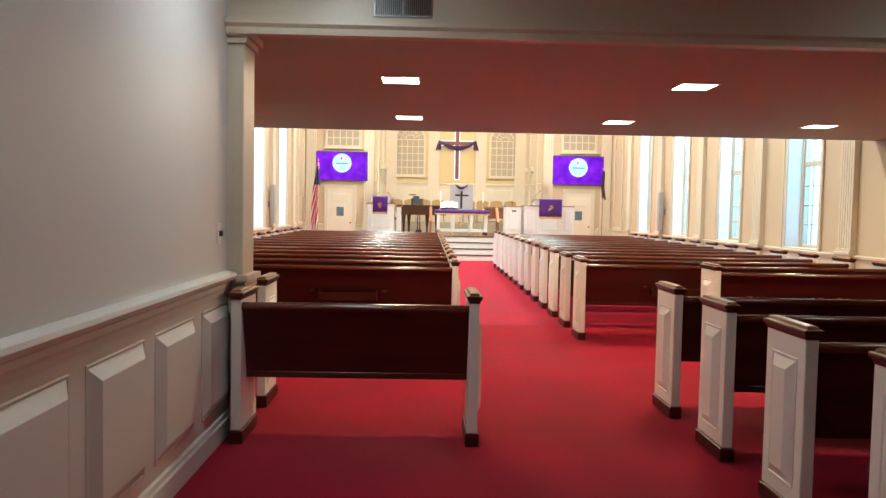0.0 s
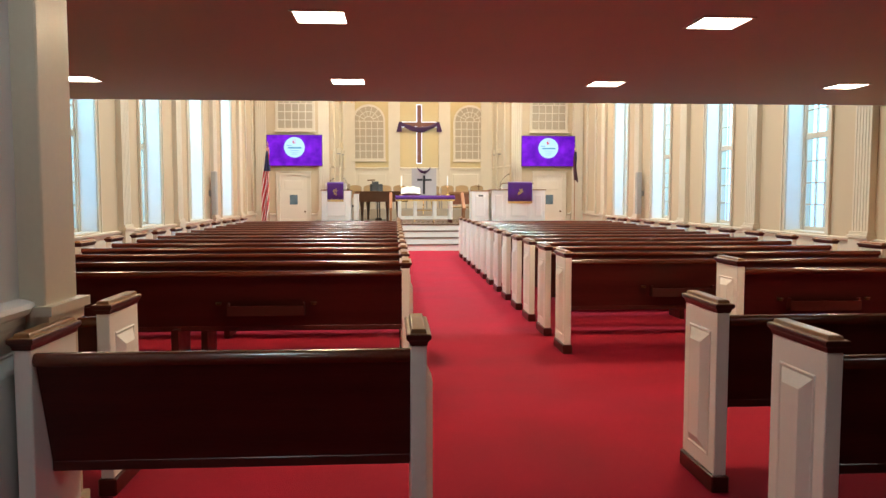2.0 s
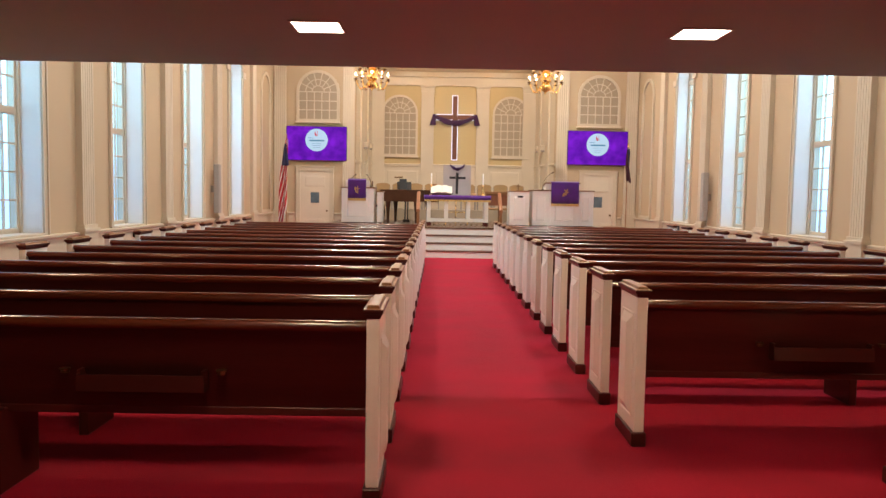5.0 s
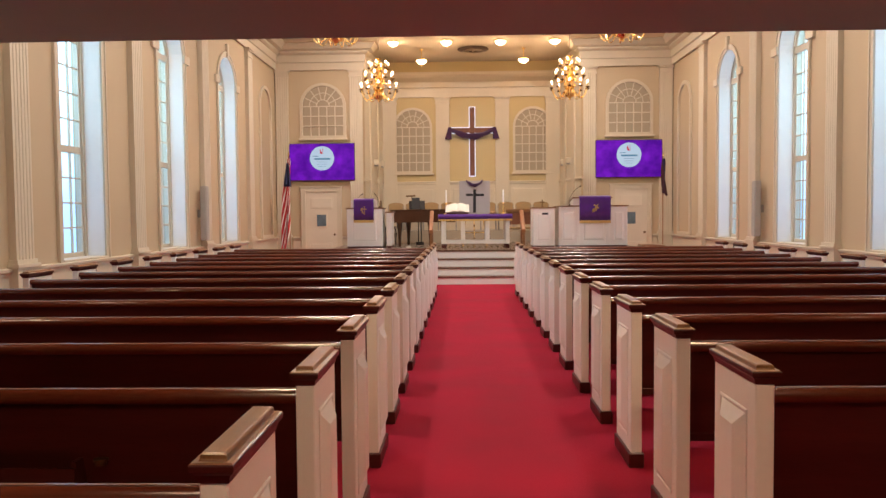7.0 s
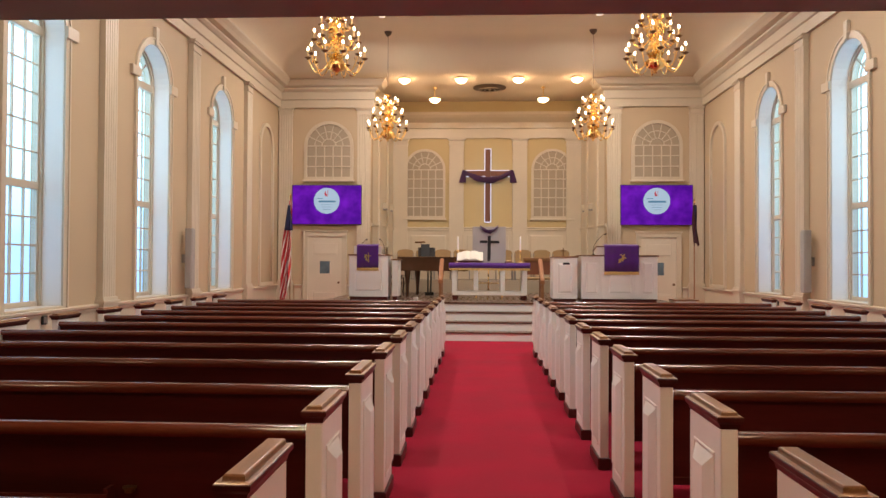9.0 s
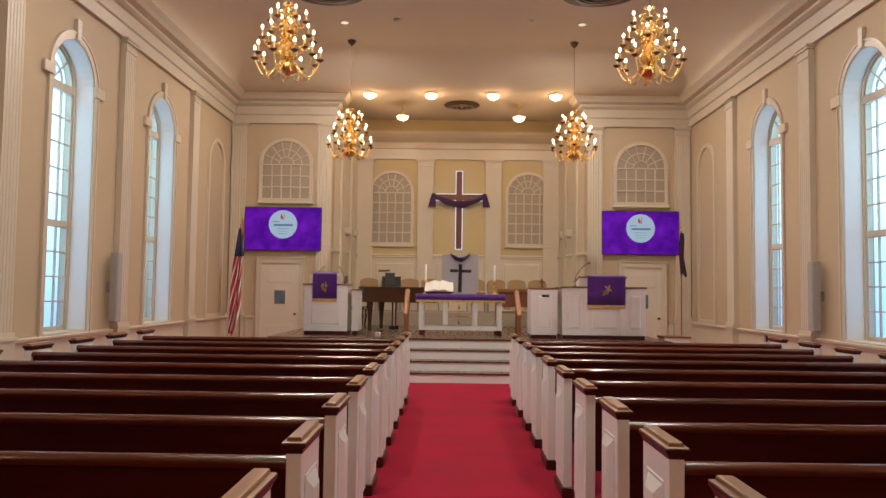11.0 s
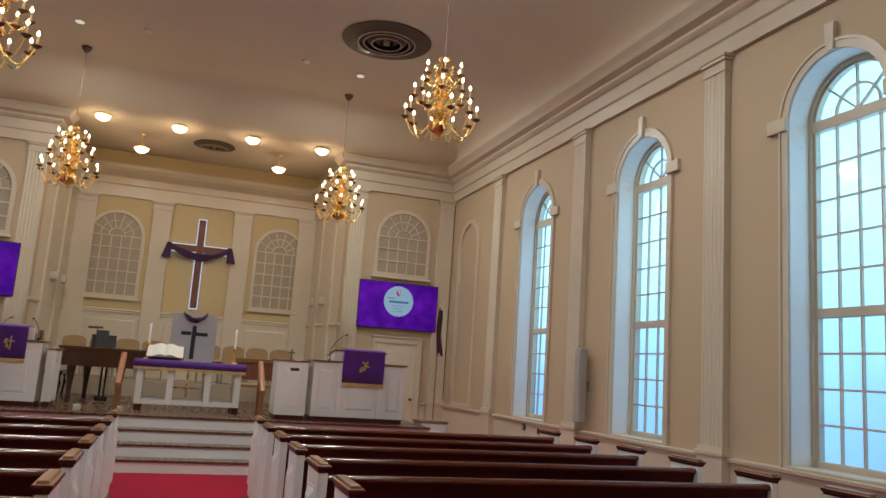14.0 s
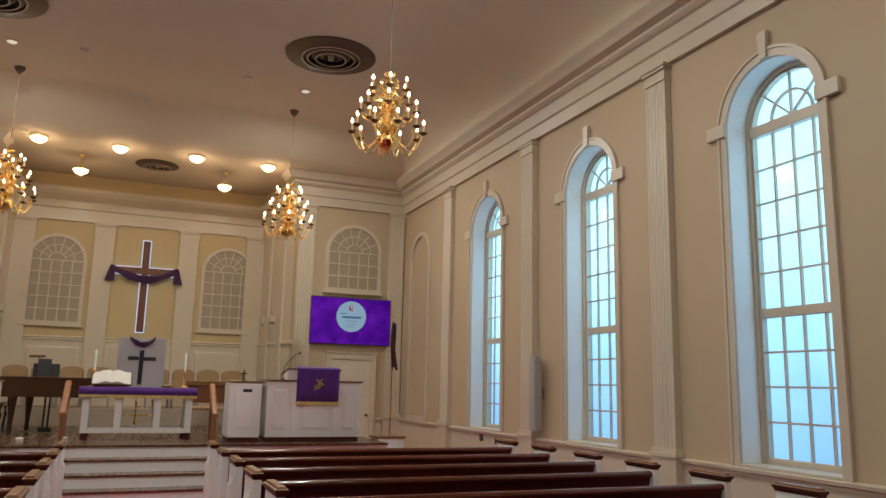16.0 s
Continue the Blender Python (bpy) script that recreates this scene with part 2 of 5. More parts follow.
def raised(bm, m, w, h, depth=0.012, slope=0.045):
    """A fielded panel, w wide and h high, on the plane z = 0 of m: a flat field with sloping margins."""
    lo = [(-w / 2, -h / 2), (w / 2, -h / 2), (w / 2, h / 2), (-w / 2, h / 2)]
    s = min(slope, w * 0.3)
    rings = []
    for inset, z in ((0, -0.004), (0, 0.003), (0.005, 0.006), (0.010, 0.005), (0.014, 0.0012), (0.018, 0.0012), (0.018 + s, depth)):
        rings.append([bm.verts.new(m @ Vector((x - math.copysign(inset, x), y - math.copysign(inset, y), z))) for x, y in lo])
    for a, b in zip(rings, rings[1:]):
        for k in range(4):
            bm.faces.new((a[k], a[(k + 1) % 4], b[(k + 1) % 4], b[k]))
    bm.faces.new(rings[-1])
    bm.faces.new(rings[0][::-1])
    return bm


def facing(x, y, z, way):
    """The pose of a panel at a place, upright, turned to '+x', '-x', '+y' or '-y'."""
    return pose(x, y, z, 90, 0, {"-y": 0, "+x": 90, "+y": 180, "-x": -90}[way])


def structure(ob, label, category):
    return tagged(ob, label, category, kind="structure")


# ---- the building ----
XR, XL = 6.62, -4.28
FRONT, BACK, PLAT = 27.0, 29.45, 0.68
CORNICE, TOP = 6.145, 6.81
EDGE, UNDER = 10.95, 2.595          # the balcony's edge and soffit
SILL, SPRING, HALF = 0.885, 4.36, 0.59
BAYS = [22.66 - 3.21 * k for k in range(4)]
REAR = -3.0

structure(boxed("floor", XL - 0.45, XR + 0.45, REAR - 0.3, BACK + 0.3, -0.2, 0.0, CARPET), "plain red carpet over the whole church floor", "floor")


def side_wall(name, x, out):
    """A nave wall with round-headed window openings; out: +1 for the wall at the right, -1 at the left."""
    bm = bmesh.new()
    thick = 0.42
    ys = []
    for c in sorted(BAYS):
        ys += [c - HALF, c + HALF]

    def slab(y0, y1, z0, z1):
        xs = sorted((x, x + out * thick))
        box(bm, xs[0], xs[1], y0, y1, z0, z1)

    edges = [REAR] + ys + [BACK + 0.3]
    for k in range(0, len(edges), 2):
        slab(edges[k], edges[k + 1], 0, TOP + 0.3)
    for c in BAYS:
        slab(c - HALF, c + HALF, 0, SILL)
        n = 20
        arc = [(c - HALF * math.cos(math.pi * k / n), SPRING + HALF * math.sin(math.pi * k / n)) for k in range(n + 1)]
        inner = [bm.verts.new((x, y, z)) for y, z in arc]
        outer = [bm.verts.new((x + out * thick, y, z)) for y, z in arc]
        it = [bm.verts.new((x, y, TOP + 0.3)) for y, z in arc]
        ot = [bm.verts.new((x + out * thick, y, TOP + 0.3)) for y, z in arc]
        for k in range(n):
            bm.faces.new((inner[k], inner[k + 1], it[k + 1], it[k]))
            bm.faces.new((outer[k], ot[k], ot[k + 1], outer[k + 1]))
            bm.faces.new((inner[k], outer[k], outer[k + 1], inner[k + 1]))
            bm.faces.new((it[k], it[k + 1], ot[k + 1], ot[k]))
    return structure(part(name, bm, WALL), "cream-painted plaster nave wall with tall round-headed windows", "wall")


side_wall("wall_east", XR, 1)
side_wall("wall_west", XL, -1)
OPEN_L, OPEN_R = -1.85, 4.17          # the chancel opening
structure(boxed("wall_front_west", XL, OPEN_L, FRONT, FRONT + 0.3, 0, TOP + 0.3, WALL), "cream-painted front wall beside the chancel", "wall")
structure(boxed("wall_front_east", OPEN_R, XR, FRONT, FRONT + 0.3, 0, TOP + 0.3, WALL), "cream-painted front wall beside the chancel", "wall")
structure(boxed("wall_chancel", XL, XR, BACK, BACK + 0.3, 0, TOP + 0.3, YELLOW), "straw-yellow chancel wall behind the cross", "wall")
BACK_L, BACK_R = -1.55, 3.84


def chancel_side(name, x0, x1, out):
    bm = bmesh.new()
    vs = [bm.verts.new(p) for p in ((x0, FRONT + 0.3, 0), (x1, BACK, 0), (x1 + out * 0.2, BACK, 0), (x0 + out * 0.2, FRONT + 0.3, 0))]
    face = bm.faces.new(vs)
    up = bmesh.ops.extrude_face_region(bm, geom=[face])["geom"]
    bmesh.ops.translate(bm, verts=[g for g in up if isinstance(g, bmesh.types.BMVert)], vec=(0, 0, CORNICE + 0.2))
    return structure(part(name, bm, WHITE), "cream-white side wall of the chancel", "wall")


chancel_side("wall_chancel_west", OPEN_L, BACK_L, -1)
chancel_side("wall_chancel_east", OPEN_R, BACK_R, 1)
structure(boxed("wall_rear", XL - 0.4, XR + 0.4, REAR - 0.3, REAR, 0, TOP + 0.3, WALL), "plain cream rear wall", "wall")
structure(boxed("roof", XL - 0.42, XR + 0.42, REAR - 0.3, BACK + 0.3, TOP + 0.31, TOP + 0.5, CEILING), "flat roof slab above the nave ceiling", "roof")


def nave_ceiling():
    """Flat in the middle, coved down to the cornice at both sides and in front, level over the chancel."""
    bm = bmesh.new()

    def cove(d, reach):
        """0 at the cornice, 1 from reach metres inward."""
        s = min(max(d / reach, 0.0), 1.0)
        return math.sqrt(max(0.0, 1 - (1 - s) ** 2))

    xs = sorted({XL - 0.05, XR + 0.05} | {C + s * (5.15 - 1.7 * (k / 14) ** 2) for k in range(15) for s in (-1, 1)} | {C})
    ys = sorted({EDGE - 13.7, 24.9} | {26.6 - 1.5 * k / 16 for k in range(17)} | {BACK + 0.1} | {12.0 + 1.5 * k for k in range(9)})
    grid = []
    for y in ys:
        row = []
        for x in xs:
            f = min(cove(5.15 - abs(x - C), 1.7), 0.5 - 0.5 * math.cos(math.pi * min(max((26.6 - y) / 1.5, 0.0), 1.0)))
            row.append(bm.verts.new((x, y, CORNICE + (TOP - CORNICE) * f)))
        grid.append(row)
    for a, b in zip(grid, grid[1:]):
        for k in range(len(xs) - 1):
            bm.faces.new((a[k], a[k + 1], b[k + 1], b[k]))
    return structure(part("ceiling", bm, CEILING, smooth=True), "beige plaster ceiling coved down to the cornice", "ceiling")


nave_ceiling()

# rear space under the balcony
HEAD = 4.72                         # the face of the header over the rear opening
WX = -1.21
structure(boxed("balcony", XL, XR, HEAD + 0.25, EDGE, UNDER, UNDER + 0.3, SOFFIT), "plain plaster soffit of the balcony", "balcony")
structure(boxed("balcony_parapet", XL, XR, EDGE - 0.15, EDGE - 0.01, UNDER + 0.3, UNDER + 1.2, WHITE), "white balcony parapet", "balcony")
structure(boxed("rear_ceiling", XL, XR, REAR, HEAD, 3.0, 3.2, CEILING), "plaster ceiling of the rear space", "ceiling")
structure(boxed("header", WX, XR, HEAD, HEAD + 0.25, UNDER - 0.02, 3.2, WHITE), "painted header beam over the rear opening", "beam")
structure(boxed("wall_rear_west", WX - 0.3, WX, REAR, HEAD + 0.03, 0, 3.0, REARWALL), "grey-white wall above raised-panel wainscot", "wall")
structure(boxed("wall_rear_cross", XL, WX - 0.3, HEAD + 0.2, HEAD + 0.4, 0, UNDER, WALL), "plain cream cross wall", "wall")
for nm, xa, xb in (("backdrop_east", XR + 0.50, XR + 0.56), ("backdrop_west", XL - 0.56, XL - 0.50)):
    structure(boxed(nm, xa, xb, REAR, BACK + 2, -1, 7, HAZE), "bright pale haze outside the windows", "backdrop")
structure(boxed("ground", -300, 300, -300, 300, -0.5, -0.21, material("grass", (0.06, 0.09, 0.03), 0.9, vary=0.3, scale=0.5, grain=8, bump=0.3)), "grass around the church", "ground")


# ---- mouldings, pilasters and panelling ----
ENT = [(0, 5.47), (0.06, 5.47), (0.06, 5.66), (0.09, 5.68), (0.09, 5.87), (0.13, 5.89), (0.17, 5.93), (0.17, 5.97), (0.28, 6.0), (0.32, 6.06), (0.385, 6.13), (0.385, 6.175), (0, 6.175)]
DADO = [(0, 0.80), (0.025, 0.80), (0.03, 0.83), (0.055, 0.845), (0.06, 0.875), (0.035, 0.885), (0, 0.89)]
SKIRT = [(0, 0), (0.03, 0), (0.03, 0.13), (0.015, 0.16), (0, 0.17)]


def run(name, label, profile, a, b, out, mat=WHITE, ma=0.0, mb=0.0, cat="trim"):
    return structure(part(name, sweep(bmesh.new(), profile, a, b, out, mitre_a=ma, mitre_b=mb), mat), label, cat)


for side, x, o in (("east", XR, -1), ("west", XL, 1)):
    run(f"cornice_{side}", "deep white moulded cornice along the nave wall", ENT, (x, EDGE + 0.02, 0), (x, FRONT, 0), (o, 0, 0), mb=-1)
    run(f"dado_rail_{side}", "white moulded dado rail below the windows", DADO, (x, 5.2, 0), (x, FRONT, 0), (o, 0, 0))
    run(f"baseboard_{side}", "white baseboard along the nave wall", SKIRT, (x, 5.2, 0), (x, FRONT, 0), (o, 0, 0))
    xs = sorted((x, x + o * 0.012))
    structure(boxed(f"wainscot_{side}", xs[0], xs[1], 5.2, FRONT, 0.17, 0.80, WHITE), "white painted wainscot below the windows", "wainscot")
run("cornice_front_west", "deep white moulded cornice on the front wall", ENT, (XL, FRONT, 0), (OPEN_L, FRONT, 0), (0, -1, 0), ma=-1, mb=1)
run("cornice_front_east", "deep white moulded cornice on the front wall", ENT, (OPEN_R, FRONT, 0), (XR, FRONT, 0), (0, -1, 0), ma=1, mb=-1)
INNER = [(0, 5.07), (0.05, 5.07), (0.05, 5.34), (0.08, 5.36), (0.08, 5.52), (0.12, 5.56), (0.2, 5.64), (0.24, 5.72), (0.24, 5.80), (0, 5.80)]
run("cornice_chancel", "white moulded cornice across the chancel wall", INNER, (BACK_L, BACK, 0), (BACK_R, BACK, 0), (0, -1, 0))
for side, x0, x1, s in (("west", OPEN_L, BACK_L, 1), ("east", OPEN_R, BACK_R, -1)):
    d = Vector((x1 - x0, BACK - FRONT - 0.3, 0)).normalized()
    n = Vector((d.y * s, -d.x * s, 0))
    run(f"cornice_chancel_{side}", "white moulded cornice on the chancel side wall", INNER, (x0, FRONT + 0.3, 0), (x1, BACK, 0), n)
    run(f"cornice_return_{side}", "return of the deep white cornice into the chancel", ENT, (x0, FRONT, 0), (x0, FRONT + 0.3, 0), (s, 0, 0), ma=1, mb=0)


def fluted(bm, width, z0, z1, proud, flutes):
    """A fluted shaft facing -y, standing on the plane y = 0, centred on x = 0."""
    w = width / (flutes * 2 + 1)
    pts = [(-width / 2, 0), (-width / 2, -proud)]
    for k in range(flutes):
        a = -width / 2 + w * (2 * k + 1)
        pts += [(a, -proud), (a + w * 0.25, -proud + 0.008), (a + w * 0.75, -proud + 0.008), (a + w, -proud)]
    pts += [(width / 2, -proud), (width / 2, 0)]
    lo, hi = [bm.verts.new((x, y, z0)) for x, y in pts], [bm.verts.new((x, y, z1)) for x, y in pts]
    for k in range(len(pts)):
        j = (k + 1) % len(pts)
        bm.faces.new((lo[k], lo[j], hi[j], hi[k]))
    bm.faces.new(hi)
    bm.faces.new(lo[::-1])
    return bm


def pilaster(label, width, z0, z1, proud, flutes, foot=0.0):
    ob = thing("pilaster", label, "pilaster", "pilasters", "structure")
    if flutes:
        part("shaft", fluted(bmesh.new(), width, z0, z1 - 0.2, proud, flutes), WHITE, ob)
    else:
        boxed("shaft", -width / 2, width / 2, -proud, 0, z0, z1 - 0.2, WHITE, ob, bevel=0.004)
    bm = bmesh.new()
    for h0, h1, g in ((0.2, 0.16, 0.015), (0.16, 0.07, 0.003), (0.07, 0.03, 0.03), (0.03, 0.0, 0.05)):
        box(bm, -width / 2 - g, width / 2 + g, -proud - g, 0, z1 - h0, z1 - h1)
    part("capital", bm, WHITE, ob)
    if foot > 0:
        bm = bmesh.new()
        for h0, h1, g in ((0, foot, 0.03), (foot, foot + 0.04, 0.05), (foot + 0.04, foot + 0.09, 0.025)):
            box(bm, -width / 2 - g, width / 2 + g, -proud - g, 0, z0 + h0 - foot - 0.09, z0 + h1 - foot - 0.09)
        part("pedestal", bm, WHITE, ob)
    return ob


p0 = pilaster("white fluted pilaster between the nave windows", 0.36, 0.98, 5.47, 0.09, 5, foot=0.89)
spots = [pose(XR, y, 0, 0, 0, -90) for y in (24.26, 21.06, 17.88, 14.69, 11.5)] + [pose(XL, y, 0, 0, 0, 90) for y in (24.26, 21.06, 17.88, 14.69, 11.5)]
p0.matrix_world = spots[0]
for m in spots[1:]:
    copy_thing(p0, m)
p1 = pilaster("white fluted pilaster beside the chancel opening", 0.34, 0.98, 5.47, 0.08, 5, foot=0.89)
p1.matrix_world = pose(OPEN_L - 0.19, FRONT, 0)
for x in (OPEN_R + 0.19, XL + 0.2, XR - 0.2):
    copy_thing(p1, pose(x, FRONT, 0))
p2 = pilaster("plain white pilaster on the chancel wall", 0.42, PLAT, 5.07, 0.07, 0)
p2.matrix_world = pose(0.275, BACK, 0)
for x in (2.1, BACK_L + 0.2, BACK_R - 0.2):
    copy_thing(p2, pose(x, BACK, 0))


# ---- windows ----
def arc_bar(bm, r0, r1, y0, y1, cz, n=20, a0=0.0, a1=math.pi):
    """A bent bar in the plane of x and z, between two radii, from y0 to y1."""
    rows = []
    for k in range(n + 1):
        a = a0 + (a1 - a0) * k / n
        rows.append([bm.verts.new((-r * math.cos(a), y, cz + r * math.sin(a))) for r, y in ((r0, y0), (r1, y0), (r1, y1), (r0, y1))])
    for p, q in zip(rows, rows[1:]):
        for k in range(4):
            bm.faces.new((p[k], p[(k + 1) % 4], q[(k + 1) % 4], q[k]))
    bm.faces.new(rows[0][::-1])
    bm.faces.new(rows[-1])
    return bm


def arched_window():
    """A tall sash with a fanlight, facing -y, on the wall's face y = 0; sill, spring and half width as in the wall."""
    ob = thing("window", "tall round-headed white sash window with bright panes", "window", "nave windows", "structure")
    D = 0.30                          # depth of the sash in the wall
    R = HALF - 0.002
    bm = bmesh.new()
    for s in (-1, 1):
        xs = sorted((s * R, s * (R - 0.045)))
        box(bm, xs[0], xs[1], D - 0.05, D + 0.07, SILL, SPRING)
        xs = sorted((s * (R - 0.045), s * (R - 0.078)))
        box(bm, xs[0], xs[1], D - 0.02, D + 0.05, SILL, SPRING)
    arc_bar(bm, R - 0.045, R, D - 0.05, D + 0.07, SPRING)
    arc_bar(bm, R - 0.078, R - 0.045, D - 0.02, D + 0.05, SPRING)
    part("window_frame", bm, WHITE, ob)
    bm = bmesh.new()
    for s in (-1, 1):
        xs = sorted((s * (HALF - 0.003), s * (HALF - 0.012)))
        box(bm, xs[0], xs[1], 0.001, D - 0.052, SILL + 0.031, SPRING)
    arc_bar(bm, HALF - 0.012, HALF - 0.003, 0.001, D - 0.052, SPRING)
    part("reveal", bm, PEWWHITE, ob)
    G = R - 0.078                      # half width of the glass
    boxed("transom", -R + 0.045, R - 0.045, D - 0.045, D + 0.05, SPRING - 0.07, SPRING + 0.05, WHITE, ob, bevel=0.008)
    boxed("meeting_rail", -G, G, D - 0.03, D + 0.05, 2.36, 2.46, WHITE, ob, bevel=0.008)
    boxed("bottom_rail", -G, G, D - 0.03, D + 0.05, SILL, SILL + 0.09, WHITE, ob, bevel=0.006)
    boxed("window_sill", -R, R, -0.03, D - 0.051, SILL, SILL + 0.03, WHITE, ob, bevel=0.006)
    w = 2 * G / 4
    for lo, hi, rows in ((SILL + 0.09, 2.36, 4), (2.46, SPRING - 0.07, 5)):
        h = (hi - lo) / rows
        vert = None
        for k in range(1, 4):
            if vert is None:
                vert = boxed("muntin", -0.011, 0.011, D - 0.012, D + 0.02, lo, hi, WHITE, ob)
                vert.location.x = -G + k * w
            else:
                v = new("muntin", vert.data)
                v.parent, v.location = ob, (-G + k * w, 0, 0)
        bar = None
        for k in range(1, rows):
            if bar is None:
                bar = boxed("glazing_bar", -G, G, D - 0.011, D + 0.019, -0.011, 0.011, WHITE, ob)
                bar.location.z = lo + k * h
            else:
                b = new("glazing_bar", bar.data)
                b.parent, b.location = ob, (0, 0, lo + k * h)
        pane = None
        for i in range(4):
            for j in range(rows):
                at = (-G + (i + 0.5) * w, 0, lo + (j + 0.5) * h)
                if pane is None:
                    pane = boxed("pane", -w / 2 + 0.005, w / 2 - 0.005, D + 0.002, D + 0.006, -h / 2 + 0.005, h / 2 - 0.005, GLASS, ob)
                    pane.location = at
                    pane.visible_shadow = False
                else:
                    q = new("pane", pane.data)
                    q.parent, q.location, q.visible_shadow = ob, at, False
    # fanlight: an inner half ring and spokes
    part("fan_ring", arc_bar(bmesh.new(), 0.25, 0.272, D - 0.012, D + 0.02, SPRING + 0.05, 14), WHITE, ob)
    for a in (42, 90, 138):
        a = radians(a)
        bm = bmesh.new()
        long = math.sqrt((R - 0.09) ** 2 - 0.0) - 0.03
        box(bm, 0.02, long, D - 0.011, D + 0.019, -0.010, 0.010)
        bmesh.ops.rotate(bm, verts=bm.verts[:], cent=(0, 0, 0), matrix=Matrix.Rotation(-a, 3, "Y"))
        bmesh.ops.translate(bm, verts=bm.verts[:], vec=(0, 0, SPRING + 0.05))
        part("fan_spoke", bm, WHITE, ob)
    bm = bmesh.new()
    n, ring = 18, []
    for k in range(n + 1):
        a = math.pi * k / n
        ring.append((-(R - 0.1) * math.cos(a), SPRING + (R - 0.1) * math.sin(a)))
    f = bm.faces.new([bm.verts.new((x, D + 0.004, z)) for x, z in ring])
    up = bmesh.ops.extrude_face_region(bm, geom=[f])["geom"]
    bmesh.ops.translate(bm, verts=[g for g in up if isinstance(g, bmesh.types.BMVert)], vec=(0, 0.004, 0))
    part("fan_pane", bm, GLASS, ob).visible_shadow = False
    # casing on the wall's face, with imposts and keystone
    bm = bmesh.new()
    for s in (-1, 1):
        xs = sorted((s * (HALF - 0.005), s * (HALF + 0.10)))
        box(bm, xs[0], xs[1], -0.025, -0.001, SILL, SPRING)
        xs = sorted((s * (HALF + 0.075), s * (HALF + 0.105)))
        box(bm, xs[0], xs[1], -0.04, -0.002, SILL, SPRING)
    arc_bar(bm, HALF - 0.005, HALF + 0.10, -0.025, -0.001, SPRING)
    arc_bar(bm, HALF + 0.075, HALF + 0.105, -0.04, -0.002, SPRING)
    part("casing", bm, WHITE, ob)
    for s in (-1, 1):
        xs = sorted((s * (HALF - 0.012), s * (HALF + 0.25)))
        boxed("impost", xs[0], xs[1], -0.055, -0.003, SPRING - 0.07, SPRING + 0.08, WHITE, ob, bevel=0.006)
    bm = bmesh.new()
    box(bm, -0.06, 0.06, -0.06, -0.003, SPRING + HALF - 0.01, SPRING + HALF + 0.28, 0.004)
    for v in bm.verts:
        if v.co.z < SPRING + HALF + 0.1:
            v.co.x *= 0.75
    part("keystone", bm, WHITE, ob)
    return ob


w0 = arched_window()
w0.name = "window_1"
spots = [pose(XR, y, 0, 0, 0, -90) for y in BAYS] + [pose(XL, y, 0, 0, 0, 90) for y in BAYS]
w0.matrix_world = spots[0]
for k, m in enumerate(spots[1:]):
    copy_thing(w0, m).name = f"window_{k + 2}"


def blind_arch(name, label, half, z0, spring, cols, rows, frame_w, lattice=True):
    """A shallow false window on the wall's face y = 0, facing -y."""
    ob = thing(name, label, "panel", "blind windows", "structure")
    bm = bmesh.new()
    for s in (-1, 1):
        xs = sorted((s * half, s * (half - frame_w)))
        box(bm, xs[0], xs[1], -0.05, -0.001, z0, spring)
    arc_bar(bm, half - frame_w, half, -0.05, -0.001, spring)
    box(bm, -half + frame_w, half - frame_w, -0.05, -0.001, z0, z0 + frame_w)
    part("frame", bm, WHITE, ob)
    if not lattice:
        return ob
    boxed("sill", -half - 0.03, half + 0.03, -0.075, -0.002, z0 - 0.05, z0, WHITE, ob, bevel=0.006)
    g = half - frame_w
    bm = bmesh.new()
    n = 18
    ring = [(-g * math.cos(math.pi * k / n), spring + g * math.sin(math.pi * k / n)) for k in range(n + 1)]
    f = bm.faces.new([bm.verts.new((x, -0.008, z)) for x, z in [(-g, z0 + frame_w)] + ring + [(g, z0 + frame_w)]])
    up = bmesh.ops.extrude_face_region(bm, geom=[f])["geom"]
    bmesh.ops.translate(bm, verts=[q for q in up if isinstance(q, bmesh.types.BMVert)], vec=(0, 0.006, 0))
    part("backing", bm, LATTICE_BACK, ob)
    w, h = 2 * g / cols, (spring - z0 - frame_w) / rows
    for k in range(1, cols):
        boxed("bar", -g + k * w - 0.014, -g + k * w + 0.014, -0.035, -0.009, z0 + frame_w, spring, WHITE, ob)
    for k in range(1, rows + 1):
        boxed("bar", -g, g, -0.034, -0.0095, z0 + frame_w + k * h - 0.014, z0 + frame_w + k * h + 0.014, WHITE, ob)
    part("fan_ring", arc_bar(bmesh.new(), g * 0.30, g * 0.30 + 0.026, -0.035, -0.009, spring, 12), WHITE, ob)
    part("fan_ring", arc_bar(bmesh.new(), g * 0.64, g * 0.64 + 0.022, -0.033, -0.0095, spring, 14), WHITE, ob)
    for a in range(1, 7):
        bm = bmesh.new()
        box(bm, g * 0.32, g, -0.034, -0.0092, -0.011, 0.011)
        bmesh.ops.rotate(bm, verts=bm.verts[:], cent=(0, 0, 0), matrix=Matrix.Rotation(-math.pi * a / 7, 3, "Y"))
        bmesh.ops.translate(bm, verts=bm.verts[:], vec=(0, 0, spring))
        part("spoke", bm, WHITE, ob)
    return ob


